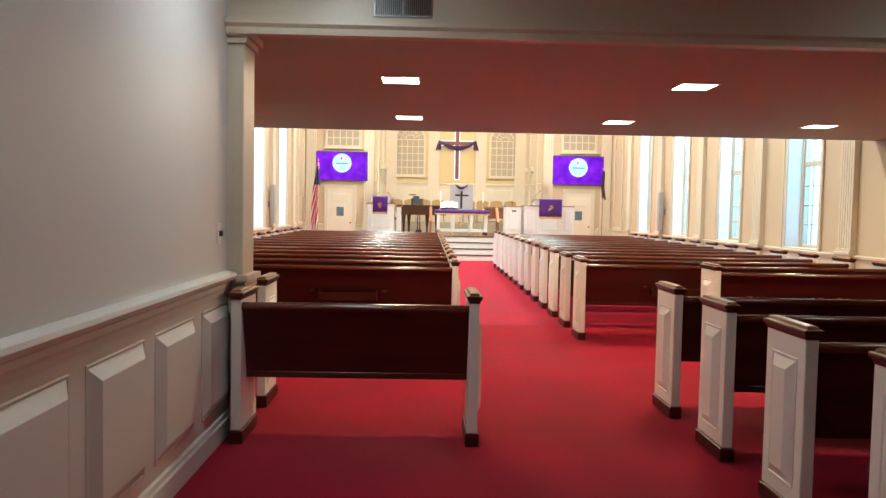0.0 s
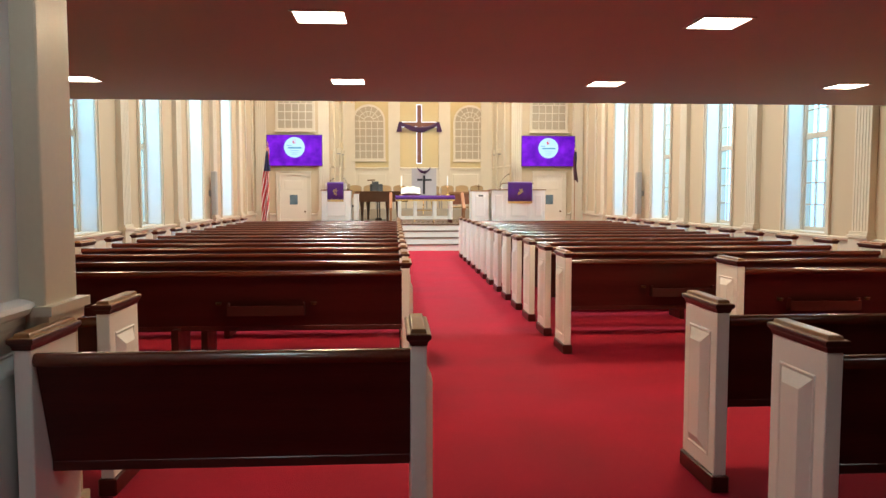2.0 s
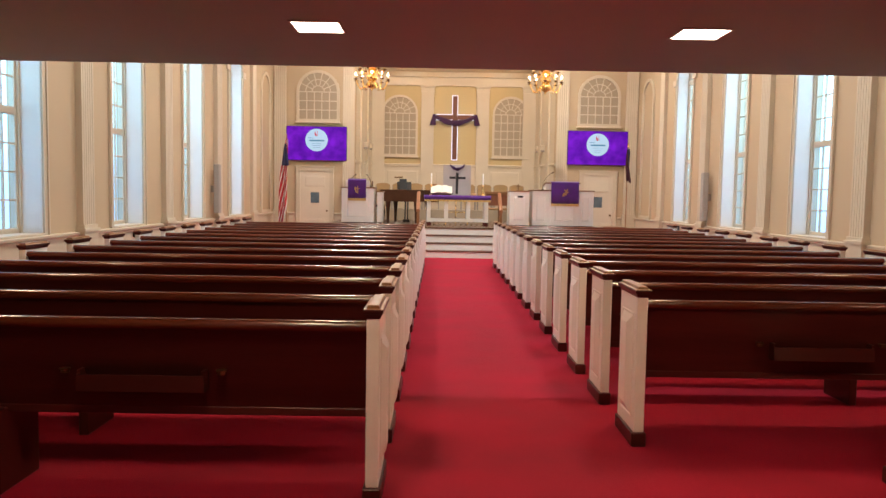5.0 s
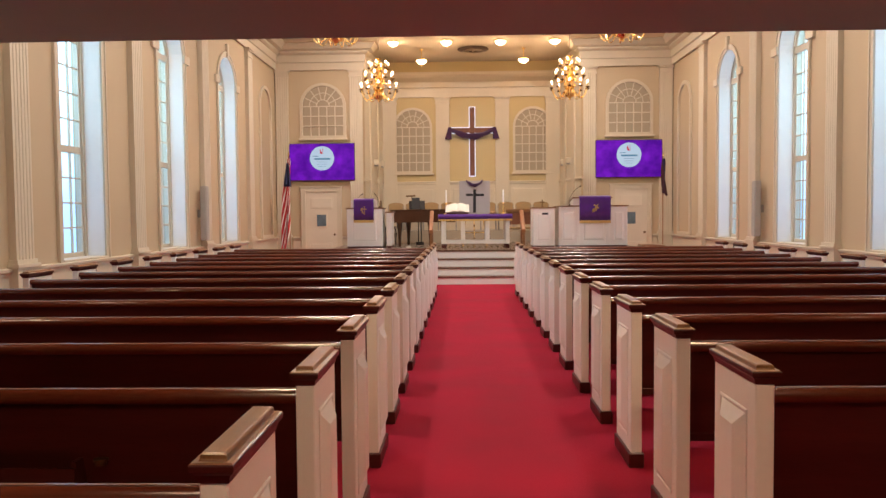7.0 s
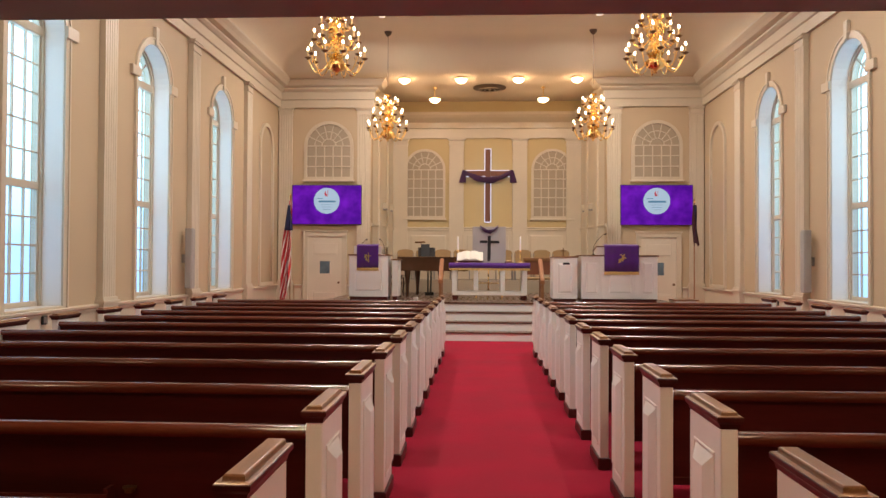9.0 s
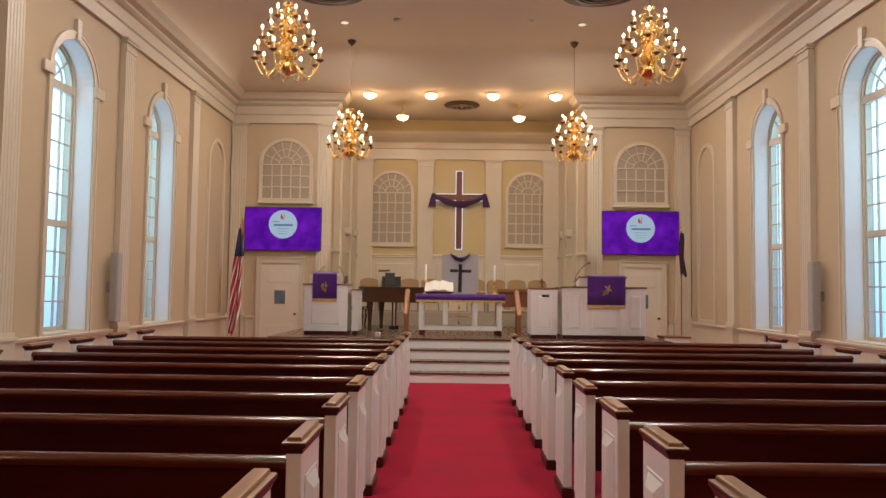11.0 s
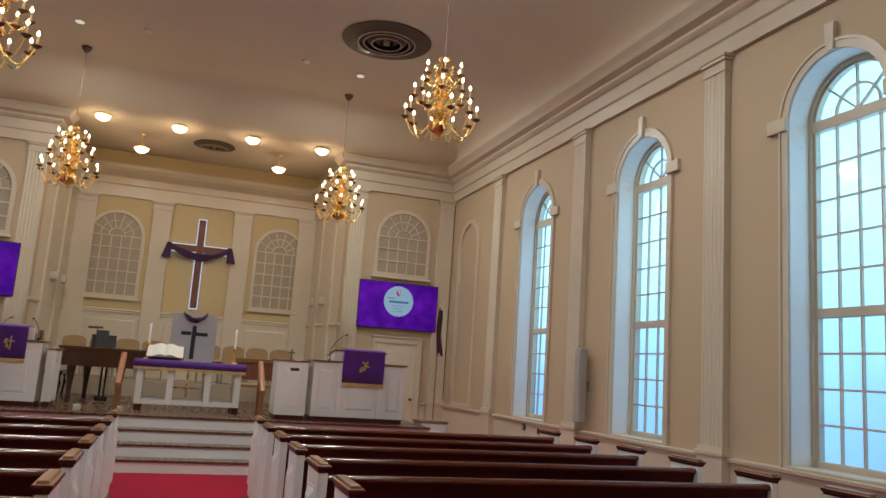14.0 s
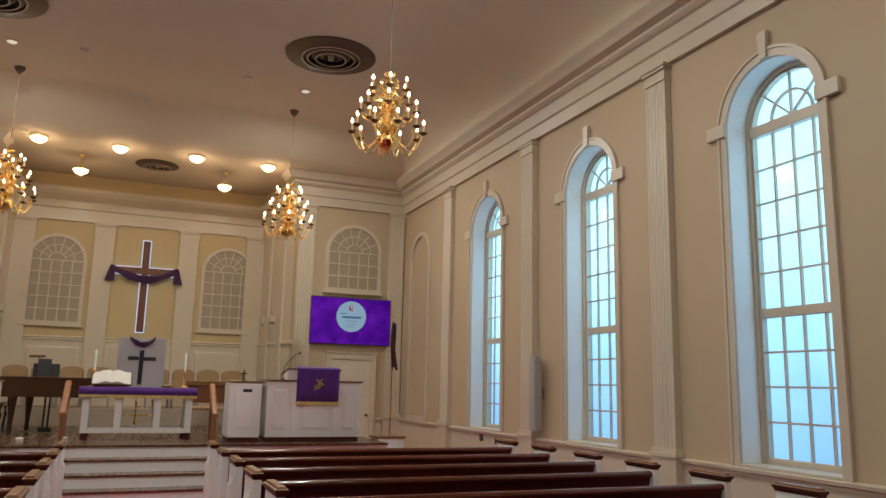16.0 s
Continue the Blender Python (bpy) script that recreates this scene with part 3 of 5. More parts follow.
b0 = blind_arch("blind_window", "white false window with arched lattice on straw wall", 0.60, 2.75, 4.16, 5, 5, 0.07)
b0.location = (-0.645, BACK, 0)
copy_thing(b0, pose(3.03, BACK, 0))
b1 = blind_arch("blind_window", "white false window with arched lattice above a screen", 0.64, 3.60, 4.48, 5, 3, 0.08)
b1.location = (-2.96, FRONT, 0)
copy_thing(b1, pose(5.44, FRONT, 0))
b2 = blind_arch("blind_arch", "white blind arch moulding on the nave wall", 0.58, 0.89, 4.28, 1, 1, 0.09, lattice=False)
b2.matrix_world = pose(XR, 25.83, 0, 0, 0, -90)
copy_thing(b2, pose(XL, 25.83, 0, 0, 0, 90))


# ---- pews ----
END_D, BODY, BASE = 0.40, 0.890, 0.085


def end_panel(parent, x0, x1, face):
    """A white pew end between x0 and x1; its fielded panel looks to face (+1 or -1 along x)."""
    bm = bmesh.new()
    box(bm, x0, x1, 0, END_D, BASE, BODY, 0.004)
    e = part("end_panel", bm, PEWWHITE, parent)
    xf = x1 if face > 0 else x0
    bm = bmesh.new()
    raised(bm, facing(xf, END_D / 2, 0.475, "+x" if face > 0 else "-x"), END_D - 0.14, 0.63, 0.028, 0.050)
    part("raised_panel", bm, PEWWHITE, e)
    bm = bmesh.new()
    box(bm, x0 - 0.012, x1 + 0.012, -0.012, END_D + 0.012, 0, BASE, 0.006)
    part("base", bm, WOOD, e, "dark wooden foot")
    bm = bmesh.new()
    rings = []
    for z, g in ((BODY, 0.002), (0.900, 0.004), (0.908, 0.007), (0.914, 0.013), (0.918, 0.016), (0.930, 0.017), (0.934, 0.0155)):
        rings.append([bm.verts.new(p) for p in ((x0 - g, -g, z), (x1 + g, -g, z), (x1 + g, END_D + g, z), (x0 - g, END_D + g, z))])
    for a, b in zip(rings, rings[1:]):
        for k in range(4):
            bm.faces.new((a[k], a[(k + 1) % 4], b[(k + 1) % 4], b[k]))
    bm.faces.new(rings[0][::-1])
    cap = part("cap", bm, WOOD, e, "dark moulded wooden cap")
    # the worn lip and the plate that stands on it
    bm, rings = bmesh.new(), []
    for z, g in ((0.9342, 0.0153), (0.9366, 0.012), (0.937, 0.0), (0.941, -0.002), (0.949, -0.003), (0.953, -0.006), (0.954, -0.010)):
        rings.append([bm.verts.new(p) for p in ((x0 - g, -g, z), (x1 + g, -g, z), (x1 + g, END_D + g, z), (x0 - g, END_D + g, z))])
    for a, b in zip(rings, rings[1:]):
        for k in range(4):
            bm.faces.new((a[k], a[(k + 1) % 4], b[(k + 1) % 4], b[k]))
    bm.faces.new(rings[-1])
    bm.faces.new(rings[0][::-1])
    part("cap_top", bm, CAPWOOD, cap, "worn golden-brown top")
    return e


def pew(x0, x1, label, supports=1, rack=True, inner=0):
    """A pew from x0 to x1, its rear edge on y = 0, facing +y. inner: which way the fielded panels look (0: outward)."""
    ob = thing("pew", label, "pew", "church pews")
    T = 0.062
    end_panel(ob, x0, x0 + T, inner or -1)
    end_panel(ob, x1 - T, x1, inner or 1)
    a, b = x0 + T, x1 - T
    bm = bmesh.new()
    pts = [(0.150, 0.41), (0.172, 0.41), (0.058, 0.833), (0.036, 0.833)]
    sweep(bm, [(y, z) for y, z in pts], (a, 0, 0), (b, 0, 0), (0, 1, 0))
    part("backrest", bm, WOOD, ob)
    bm = bmesh.new()
    sweep(bm, [(0.040 + 0.031 * math.cos(a), 0.846 + 0.028 * math.sin(a)) for a in [radians(-45 + 270 * j / 11) for j in range(12)]], (a, 0, 0), (b, 0, 0), (0, 1, 0))
    part("top_rail", bm, RAIL, ob, smooth=True)
    boxed("bottom_rail", a, b, 0.142, 0.18, 0.385, 0.425, WOOD, ob, bevel=0.004)
    bm = bmesh.new()
    sweep(bm, [(0.17, 0.40), (0.17, 0.43), (0.50, 0.455), (0.52, 0.445), (0.52, 0.42), (0.50, 0.41)], (a, 0, 0), (b, 0, 0), (0, 1, 0))
    part("seat", bm, WOOD, ob)
    for k in range(supports):
        xm = a + (b - a) * (k + 1) / (supports + 1)
        bm = bmesh.new()
        box(bm, xm - 0.028, xm + 0.028, 0.06, 0.42, 0, 0.41, 0.004)
        part("support", bm, WOOD, ob)
    if rack:
        for k in range(2):
            xm = a + (b - a) * (0.3 + 0.4 * k)
            r = boxed("book_rack", xm - 0.30, xm + 0.30, 0.04, 0.118, 0.52, 0.535, WOOD, ob)
            bm = bmesh.new()
            box(bm, xm - 0.30, xm + 0.30, 0.032, 0.042, 0.52, 0.60)
            for s in (-0.30, 0.285):
                box(bm, xm + s, xm + s + 0.015, 0.042, 0.11, 0.52, 0.62)
            part("rack_front", bm, WOOD, r)
            for s in (-0.37, 0.37):
                bm = lathe(bmesh.new(), [(0.02, 0), (0.02, 0.012), (0.026, 0.014), (0.026, 0.022)], (xm + s, 0.075, 0.60), 10)
                part("cup_holder", bm, DARKBRASS, r)
    return ob


PITCH, ROW0 = 0.914, 8.5
PEW_LABEL = "dark mahogany pew with white panelled ends and brown caps"
pr = pew(1.833, 5.52, PEW_LABEL)
pl = pew(-3.28, 0.392, PEW_LABEL)
pr.location, pl.location = (0, ROW0, 0), (0, ROW0, 0)
for k in range(1, 13):
    copy_thing(pr, pose(0, ROW0 + PITCH * k, 0))
    copy_thing(pl, pose(0, ROW0 + PITCH * k, 0))
copy_thing(pl, pose(0, ROW0 - PITCH, 0))
pb = pew(1.833, 5.52, PEW_LABEL, rack=False)
pb.location = (0, 5.21, 0)
for k in range(1, 5):
    copy_thing(pb, pose(0, 5.21 - 0.935 * k, 0))
px = pew(3.03, 5.52, "shorter dark pew with white ends behind an open space")
px.location = (0, 7.58, 0)
ps = pew(-1.12, 0.396, "short dark pew with white ends beside the rear wall", supports=0, rack=False)
ps.location = (0, 4.50, 0)
pk = pew(-3.28, -1.09, "dark pew with white panelled ends beyond the pier", supports=0, rack=False)
pk.location = (0, 5.36, 0)


# ---- platform and steps ----
STEP, PL0, PL1 = 21.9, -2.3, 4.95
structure(boxed("platform", PL0, PL1, STEP + 0.926, BACK, 0, PLAT - 0.03, PEWWHITE), "raised chancel platform with white sides", "platform")
for k in range(4):
    z, y = 0.17 * (k + 1), STEP + 0.3 * k
    structure(boxed(f"riser_{k + 1}", -0.35, 2.65, y, y + 0.025, z - 0.17 + (0.001 if k else 0), z - 0.03, PEWWHITE), "white painted step riser", "step")
    if k < 3:
        structure(boxed(f"tread_{k + 1}", -0.35, 2.65, y - 0.025, y + 0.3, z - 0.029, z, PLATFORM, bevel=0.006), "brown wooden step tread", "step")
        structure(boxed(f"step_core_{k + 1}", -0.35, 2.65, y + 0.026, STEP + 0.898, max(0, z - 0.169), z - 0.031, PEWWHITE), "white boxed-in step", "step")


def stage_floor():
    ob = thing("stage_floor", "polished brown plank floor of the chancel platform", "floor", kind="structure", at=(0, 0, PLAT - 0.029))
    n = 50
    w = (PL1 - PL0) / n
    bm = box(bmesh.new(), 0.0008, w - 0.0008, STEP + 0.875, BACK - 0.001, 0, 0.029, 0.001)
    first = part("plank", bm, PLATFORM, ob)
    first.location.x = PL0
    for k in range(1, n):
        q = new("plank", first.data)
        q.parent, q.location = ob, (PL0 + w * k, 0, 0)


stage_floor()

# dado and panels of the chancel
for nm, xa, xb in (("a", BACK_L + 0.41, 0.063), ("b", 0.488, 1.888), ("c", 2.312, BACK_R - 0.41)):
    structure(boxed(f"chancel_dado_{nm}", xa, xb, BACK - 0.03, BACK, PLAT, 2.40, WHITE), "cream-white panelled dado of the chancel", "wainscot")
    run(f"chancel_rail_{nm}", "white moulded dado rail of the chancel", [(0, 2.40), (0.05, 2.40), (0.06, 2.43), (0.045, 2.45), (0.07, 2.47), (0.06, 2.49), (0, 2.50)], (xa, BACK, 0), (xb, BACK, 0), (0, -1, 0))
    bm = bmesh.new()
    raised(bm, facing((xa + xb) / 2, BACK - 0.031, 1.86, "-y"), xb - xa - 0.14, 0.86, 0.010, 0.03)
    structure(part(f"chancel_panel_{nm}", bm, WHITE), "white fielded panel of the chancel dado", "panel")
for side, x0, x1, s in (("west", OPEN_L, BACK_L, 1), ("east", OPEN_R, BACK_R, -1)):
    d = Vector((x1 - x0, BACK - FRONT - 0.3, 0))
    n = Vector((d.y * s, -d.x * s, 0)).normalized()
    run(f"chancel_side_rail_{side}", "white moulded dado rail on the chancel side wall", [(0, 2.42), (0.02, 2.42), (0.03, 2.44), (0.035, 2.47), (0.03, 2.49), (0, 2.50)], (x0, FRONT + 0.3, 0), (x1, BACK, 0), n)
    run(f"chancel_jamb_rail_{side}", "white moulded dado rail on the jamb of the chancel opening", [(0, 2.42), (0.02, 2.42), (0.03, 2.44), (0.035, 2.47), (0.03, 2.49), (0, 2.50)], (x0, FRONT + 0.001, 0), (x0, FRONT + 0.3, 0), (s, 0, 0))
    for f in (0.3, 0.72):
        m = Vector((x0, FRONT + 0.3, 0)) + d * f
        turn = math.degrees(math.atan2(d.y, d.x))
        q = pilaster("plain white pilaster on the chancel side wall", 0.3, PLAT, 5.07, 0.05, 0)
        q.matrix_world = pose(m.x, m.y, 0, 0, 0, turn + 180 if s < 0 else turn)
for side, a, b in (("west_a", XL + 0.45, -3.64), ("west_b", -2.46, OPEN_L - 0.4), ("east_a", OPEN_R + 0.4, 4.88), ("east_b", 6.08, XR - 0.42)):
    run(f"front_dado_{side}", "white moulded dado rail on the front wall", DADO, (a, FRONT, 0), (b, FRONT, 0), (0, -1, 0))
    structure(boxed(f"front_wainscot_{side}", a, b, FRONT - 0.012, FRONT, 0, 0.80, WHITE), "white wainscot on the front wall", "wainscot")


# ---- rear wall panelling, pier, header trim ----
run("rear_dado_rail", "broad cream moulded chair rail on the rear wall", [(0, 0.91), (0.02, 0.91), (0.024, 0.94), (0.03, 0.955), (0.03, 0.98), (0.055, 0.995), (0.068, 1.018), (0.062, 1.037), (0.03, 1.047), (0, 1.05)], (WX, REAR, 0), (WX, HEAD + 0.02, 0), (1, 0, 0), REARWALL)
run("rear_baseboard", "white stepped baseboard of the rear wall", [(0, 0), (0.03, 0), (0.03, 0.11), (0.022, 0.12), (0.018, 0.145), (0.01, 0.15), (0, 0.16)], (WX, REAR, 0), (WX, HEAD + 0.02, 0), (1, 0, 0), REARWALL)
bm = bmesh.new()
box(bm, WX, WX + 0.010, REAR, HEAD + 0.02, 0.161, 0.909)
rw = structure(part("rear_wainscot", bm, REARWALL), "cream painted wainscot of the rear wall", "wainscot")
for k in range(9):
    y0, y1 = (4.17, 4.71) if k == 0 else (4.15 - 0.72 * k, 4.735 - 0.72 * k)
    part("panel", raised(bmesh.new(), facing(WX + 0.011, (y0 + y1) / 2, 0.54, "+x"), y1 - y0, 0.63, 0.034, 0.055), REARWALL, rw)


def pier():
    ob = thing("pier", "white cased pier at the end of the rear wall", "pier", kind="structure")
    boxed("shaft", WX - 0.3, WX + 0.10, HEAD + 0.03, HEAD + 0.33, 0, UNDER - 0.021, WHITE, ob, bevel=0.006)
    bm = bmesh.new()
    for z0, z1, g in ((0.93, 0.98, 0.02), (0.98, 1.02, 0.04), (0, 0.15, 0.02)):
        box(bm, WX - 0.3, WX + 0.10 + g, HEAD + 0.03 - g, HEAD + 0.33 + g, z0, z1)
    part("rail", bm, WHITE, ob)
    bm = bmesh.new()
    for z0, z1, g in ((UNDER - 0.11, UNDER - 0.07, 0.02), (UNDER - 0.07, UNDER - 0.022, 0.045)):
        box(bm, WX - 0.3, WX + 0.10 + g, HEAD + 0.03 - g, HEAD + 0.33 + g, z0, z1)
    part("capital", bm, WHITE, ob)


pier()
run("header_trim", "brownish moulded trim along the header", [(0, UNDER - 0.06), (0.03, UNDER - 0.06), (0.035, UNDER - 0.02), (0.06, UNDER + 0.0), (0.06, UNDER + 0.03), (0, UNDER + 0.04)], (WX, HEAD, 0), (XR, HEAD, 0), (0, -1, 0))


def header_grille():
    ob = thing("wall_grille", "dark slotted return-air grille on the header", "grille", at=(-0.11, HEAD, 2.735))
    boxed("frame", -0.185, 0.185, -0.012, 0, -0.075, 0.075, STEEL, ob, bevel=0.003)
    for h in (-1, 1):
        for k in range(14):
            x = h * 0.09 - 0.078 + k * 0.012
            boxed("slat", x - 0.0025, x + 0.0025, -0.024, -0.012, -0.06, 0.06, INK, ob)


header_grille()


def light_switch():
    ob = thing("light_switch", "off-white toggle switch plate on the rear wall", "switch", at=(WX, 4.55, 1.29))
    boxed("plate", 0, 0.006, -0.042, 0.042, -0.064, 0.064, PEWWHITE, ob, bevel=0.002)
    boxed("toggle", 0.0062, 0.026, -0.008, 0.008, -0.016, 0.018, INK, ob, "black toggle", bevel=0.002)


light_switch()


# ---- lamps ----
WARM = (1.0, 0.75, 0.50)


def led_panel(x, y, z=UNDER, colour=(1, 0.68, 0.38), watts=PANEL_WATTS):
    ob = thing("ceiling_light", "square recessed LED ceiling panel, lit", "ceiling light", "soffit lights", at=(x, y, z))
    bm = bmesh.new()
    for a, b, c, d in ((-0.175, 0.175, -0.175, -0.157), (-0.175, 0.175, 0.157, 0.175), (-0.175, -0.157, -0.157, 0.157), (0.157, 0.175, -0.157, 0.157)):
        box(bm, a, b, c, d, -0.008, -0.0005)
    part("frame", bm, WHITE, ob)
    boxed("diffuser", -0.156, 0.156, -0.156, 0.156, -0.005, -0.0006, PANEL, ob)
    lamp("panel_lamp", "AREA", (x, y, z - 0.02), watts, colour, 0.3, (x, y, 0))


for x in (-2.78, -0.18, 2.42, 4.95):
    led_panel(x, 9.34)
for x in (-0.19, 2.41, 4.98):
    led_panel(x, 6.62)
# Unseen panels, added to the rear ceiling to brighten the west wall and wainscot.
for x, y, w in ((-0.55, 3.7, 6), (3.6, 3.4, 1.0), (-0.55, 0.6, 5.5), (3.6, -0.8, 1.0)):
    led_panel(x, y, 3.0, (0.82, 0.93, 1.0), w)


def chandelier():
    """Two tiers of scrolled brass arms with candle lamps, on a rod; the origin is the bottom of the bowl."""
    ob = thing("chandelier", "lit polished brass chandelier with candle-shaped lamps", "chandelier", "chandeliers")
    prof = [(0.01, -0.07), (0.022, -0.055), (0.014, -0.04), (0.03, -0.02), (0.085, 0.02), (0.115, 0.075), (0.11, 0.12), (0.06, 0.16), (0.035, 0.19), (0.05, 0.22), (0.085, 0.25), (0.05, 0.28), (0.03, 0.31), (0.045, 0.35), (0.07, 0.40), (0.05, 0.45), (0.028, 0.49), (0.055, 0.53), (0.075, 0.57), (0.045, 0.61), (0.025, 0.65), (0.04, 0.69), (0.055, 0.73), (0.03, 0.77), (0.022, 0.82), (0.035, 0.86), (0.022, 0.90), (0.018, 0.95), (0.05, 0.985), (0.055, 1.0), (0.02, 1.01)]
    part("stem", lathe(bmesh.new(), [(r * 1.45, z) for r, z in prof], n=20), BRASS, ob, smooth=True)

    def arm_set(count, reach, hub, low, cup, twist):
        arm = cupm = None
        for k in range(count):
            a = 2 * math.pi * k / count + twist
            if arm is None:
                bm = bmesh.new()
                pts = []
                for j in range(19):
                    s = j / 18
                    r = 0.05 + (reach - 0.05) * s
                    z = hub + (low - hub) * math.sin(min(1, s / 0.62) * math.pi / 2) ** 1.4 if s < 0.62 else low + (cup - low) * (1 - math.cos((s - 0.62) / 0.38 * math.pi / 2))
                    pts.append((r, 0, z))
                tube(bm, pts, 0.0095, 7)
                curl = [(0.08 + 0.065 * math.cos(q), 0, hub + 0.06 + 0.065 * math.sin(q)) for q in [math.pi * (1.2 - 1.7 * j / 10) for j in range(11)]]
                tube(bm, curl, 0.006, 6)
                # a leafy scroll that rises beside the stem, and a ring under the cup
                tube(bm, [(0.07 + 0.05 * math.sin(2.6 * q), 0.02 * math.sin(3 * q), hub - 0.06 + 0.20 * q) for q in [j / 10 for j in range(11)]], [0.010 - 0.0005 * j for j in range(11)], 6)
                tube(bm, [(reach - 0.045 + 0.03 * math.cos(q), 0, cup - 0.05 + 0.03 * math.sin(q)) for q in [math.pi * (0.1 + 1.5 * j / 9) for j in range(10)]], 0.0045, 6)
                arm = part("arm", bm, BRASS, ob, smooth=True)
                bm = lathe(bmesh.new(), [(0.012, -0.02), (0.022, -0.012), (0.052, 0.008), (0.056, 0.016), (0.03, 0.014), (0.018, 0.03)], (reach, 0, cup), 14)
                cupm = part("drip_cup", bm, DARKBRASS, arm, "bronze drip cup", smooth=True)
                can = part("candle_sleeve", lathe(bmesh.new(), [(0.0135, 0.025), (0.0135, 0.125)], (reach, 0, cup), 10), SLEEVE, arm, "amber candle sleeve")
                bul = part("bulb", lathe(bmesh.new(), [(0.008, 0.124), (0.017, 0.138), (0.020, 0.152), (0.013, 0.174), (0.002, 0.192)], (reach, 0, cup), 10), BULB, arm, "glowing flame-shaped bulb", smooth=True)
                arm.rotation_euler.z = a
                kids = [cupm, can, bul]
            else:
                q = new("arm", arm.data)
                q.parent, q.rotation_euler.z = ob, a
                for c in kids:
                    w = new(c.name.split(".")[0], c.data)
                    w.parent = q
                    w["label"] = c["label"]

    arm_set(10, 0.455, 0.22, -0.03, 0.20, 0.1)
    arm_set(8, 0.355, 0.52, 0.36, 0.48, 0.3)
    arm_set(6, 0.245, 0.78, 0.66, 0.74, 0.1)
    return ob


def chandelier_rod(ob, drop):
    part("rod", tube(bmesh.new(), [(0, 0, 1.0), (0, 0, drop)], 0.006, 8), VENT, ob)
    part("ceiling_canopy", lathe(bmesh.new(), [(0.02, drop - 0.11), (0.05, drop - 0.08), (0.085, drop - 0.03), (0.09, drop)], n=18), VENT, ob, smooth=True)


ch = chandelier()
chandelier_rod(ch, TOP - 4.55)
ch.location = (-1.36, 19.62, 4.55)
copy_thing(ch, pose(3.72, 19.62, 4.55, 0, 0, 9))
far = copy_thing(ch, pose(-1.18, 24.93, 4.34, 0, 0, 17))
far2 = copy_thing(ch, pose(3.53, 24.93, 4.34, 0, 0, 4))
for o in (far, far2):
    for c in o.children:
        if c.name.startswith(("rod", "ceiling_canopy")):
            c.location.z += 4.55 - 4.34
for x, y, z in ((-1.36, 19.62, 4.79), (3.70, 19.62, 4.79), (-1.18, 24.93, 4.62), (3.53, 24.93, 4.62)):
    lamp("chandelier_lamp", "POINT", (x, y, z), CHANDELIER_WATTS, WARM if y < 22 else (1.0, 0.70, 0.42), 0.5)


def bowl_light(stem):
    ob = thing("ceiling_light", "lit frosted bowl ceiling light with brass rim", "ceiling light", "chancel ceiling lights")
    h = -stem
    part("bowl", lathe(bmesh.new(), [(0.02, h - 0.135), (0.07, h - 0.12), (0.12, h - 0.085), (0.145, h - 0.045), (0.15, h - 0.03)], n=22), BOWL, ob, smooth=True)
    part("rim", lathe(bmesh.new(), [(0.152, h - 0.034), (0.165, h - 0.03), (0.165, h - 0.012), (0.12, h)], n=22), BRASS, ob, smooth=True)
    part("finial", lathe(bmesh.new(), [(0.004, h - 0.165), (0.014, h - 0.15), (0.008, h - 0.13)], n=10), BRASS, ob, smooth=True)
    if stem:
        part("stem", lathe(bmesh.new(), [(0.012, h), (0.012, -0.03), (0.05, -0.02), (0.055, 0)], n=12), BRASS, ob, smooth=True)
    return ob


f0 = bowl_light(0.0)
f0.location = (-0.97, 26.66, CORNICE)
for x in (0.47, 1.92, 3.38):
    copy_thing(f0, pose(x, 26.66, CORNICE))
s0 = bowl_light(0.28)
s0.location = (-0.26, 27.7, CORNICE)
copy_thing(s0, pose(2.62, 27.7, CORNICE))
for x in (-0.97, 0.47, 1.92, 3.38):
    lamp("ceiling_lamp", "POINT", (x, 26.66, CORNICE - 0.26), CHANCEL_WATTS, (1.0, 0.67, 0.38), 0.1)
for x in (-0.26, 2.62):
    lamp("ceiling_lamp", "POINT", (x, 27.7, CORNICE - 0.55), CHANCEL_WATTS, (1.0, 0.67, 0.38), 0.1)


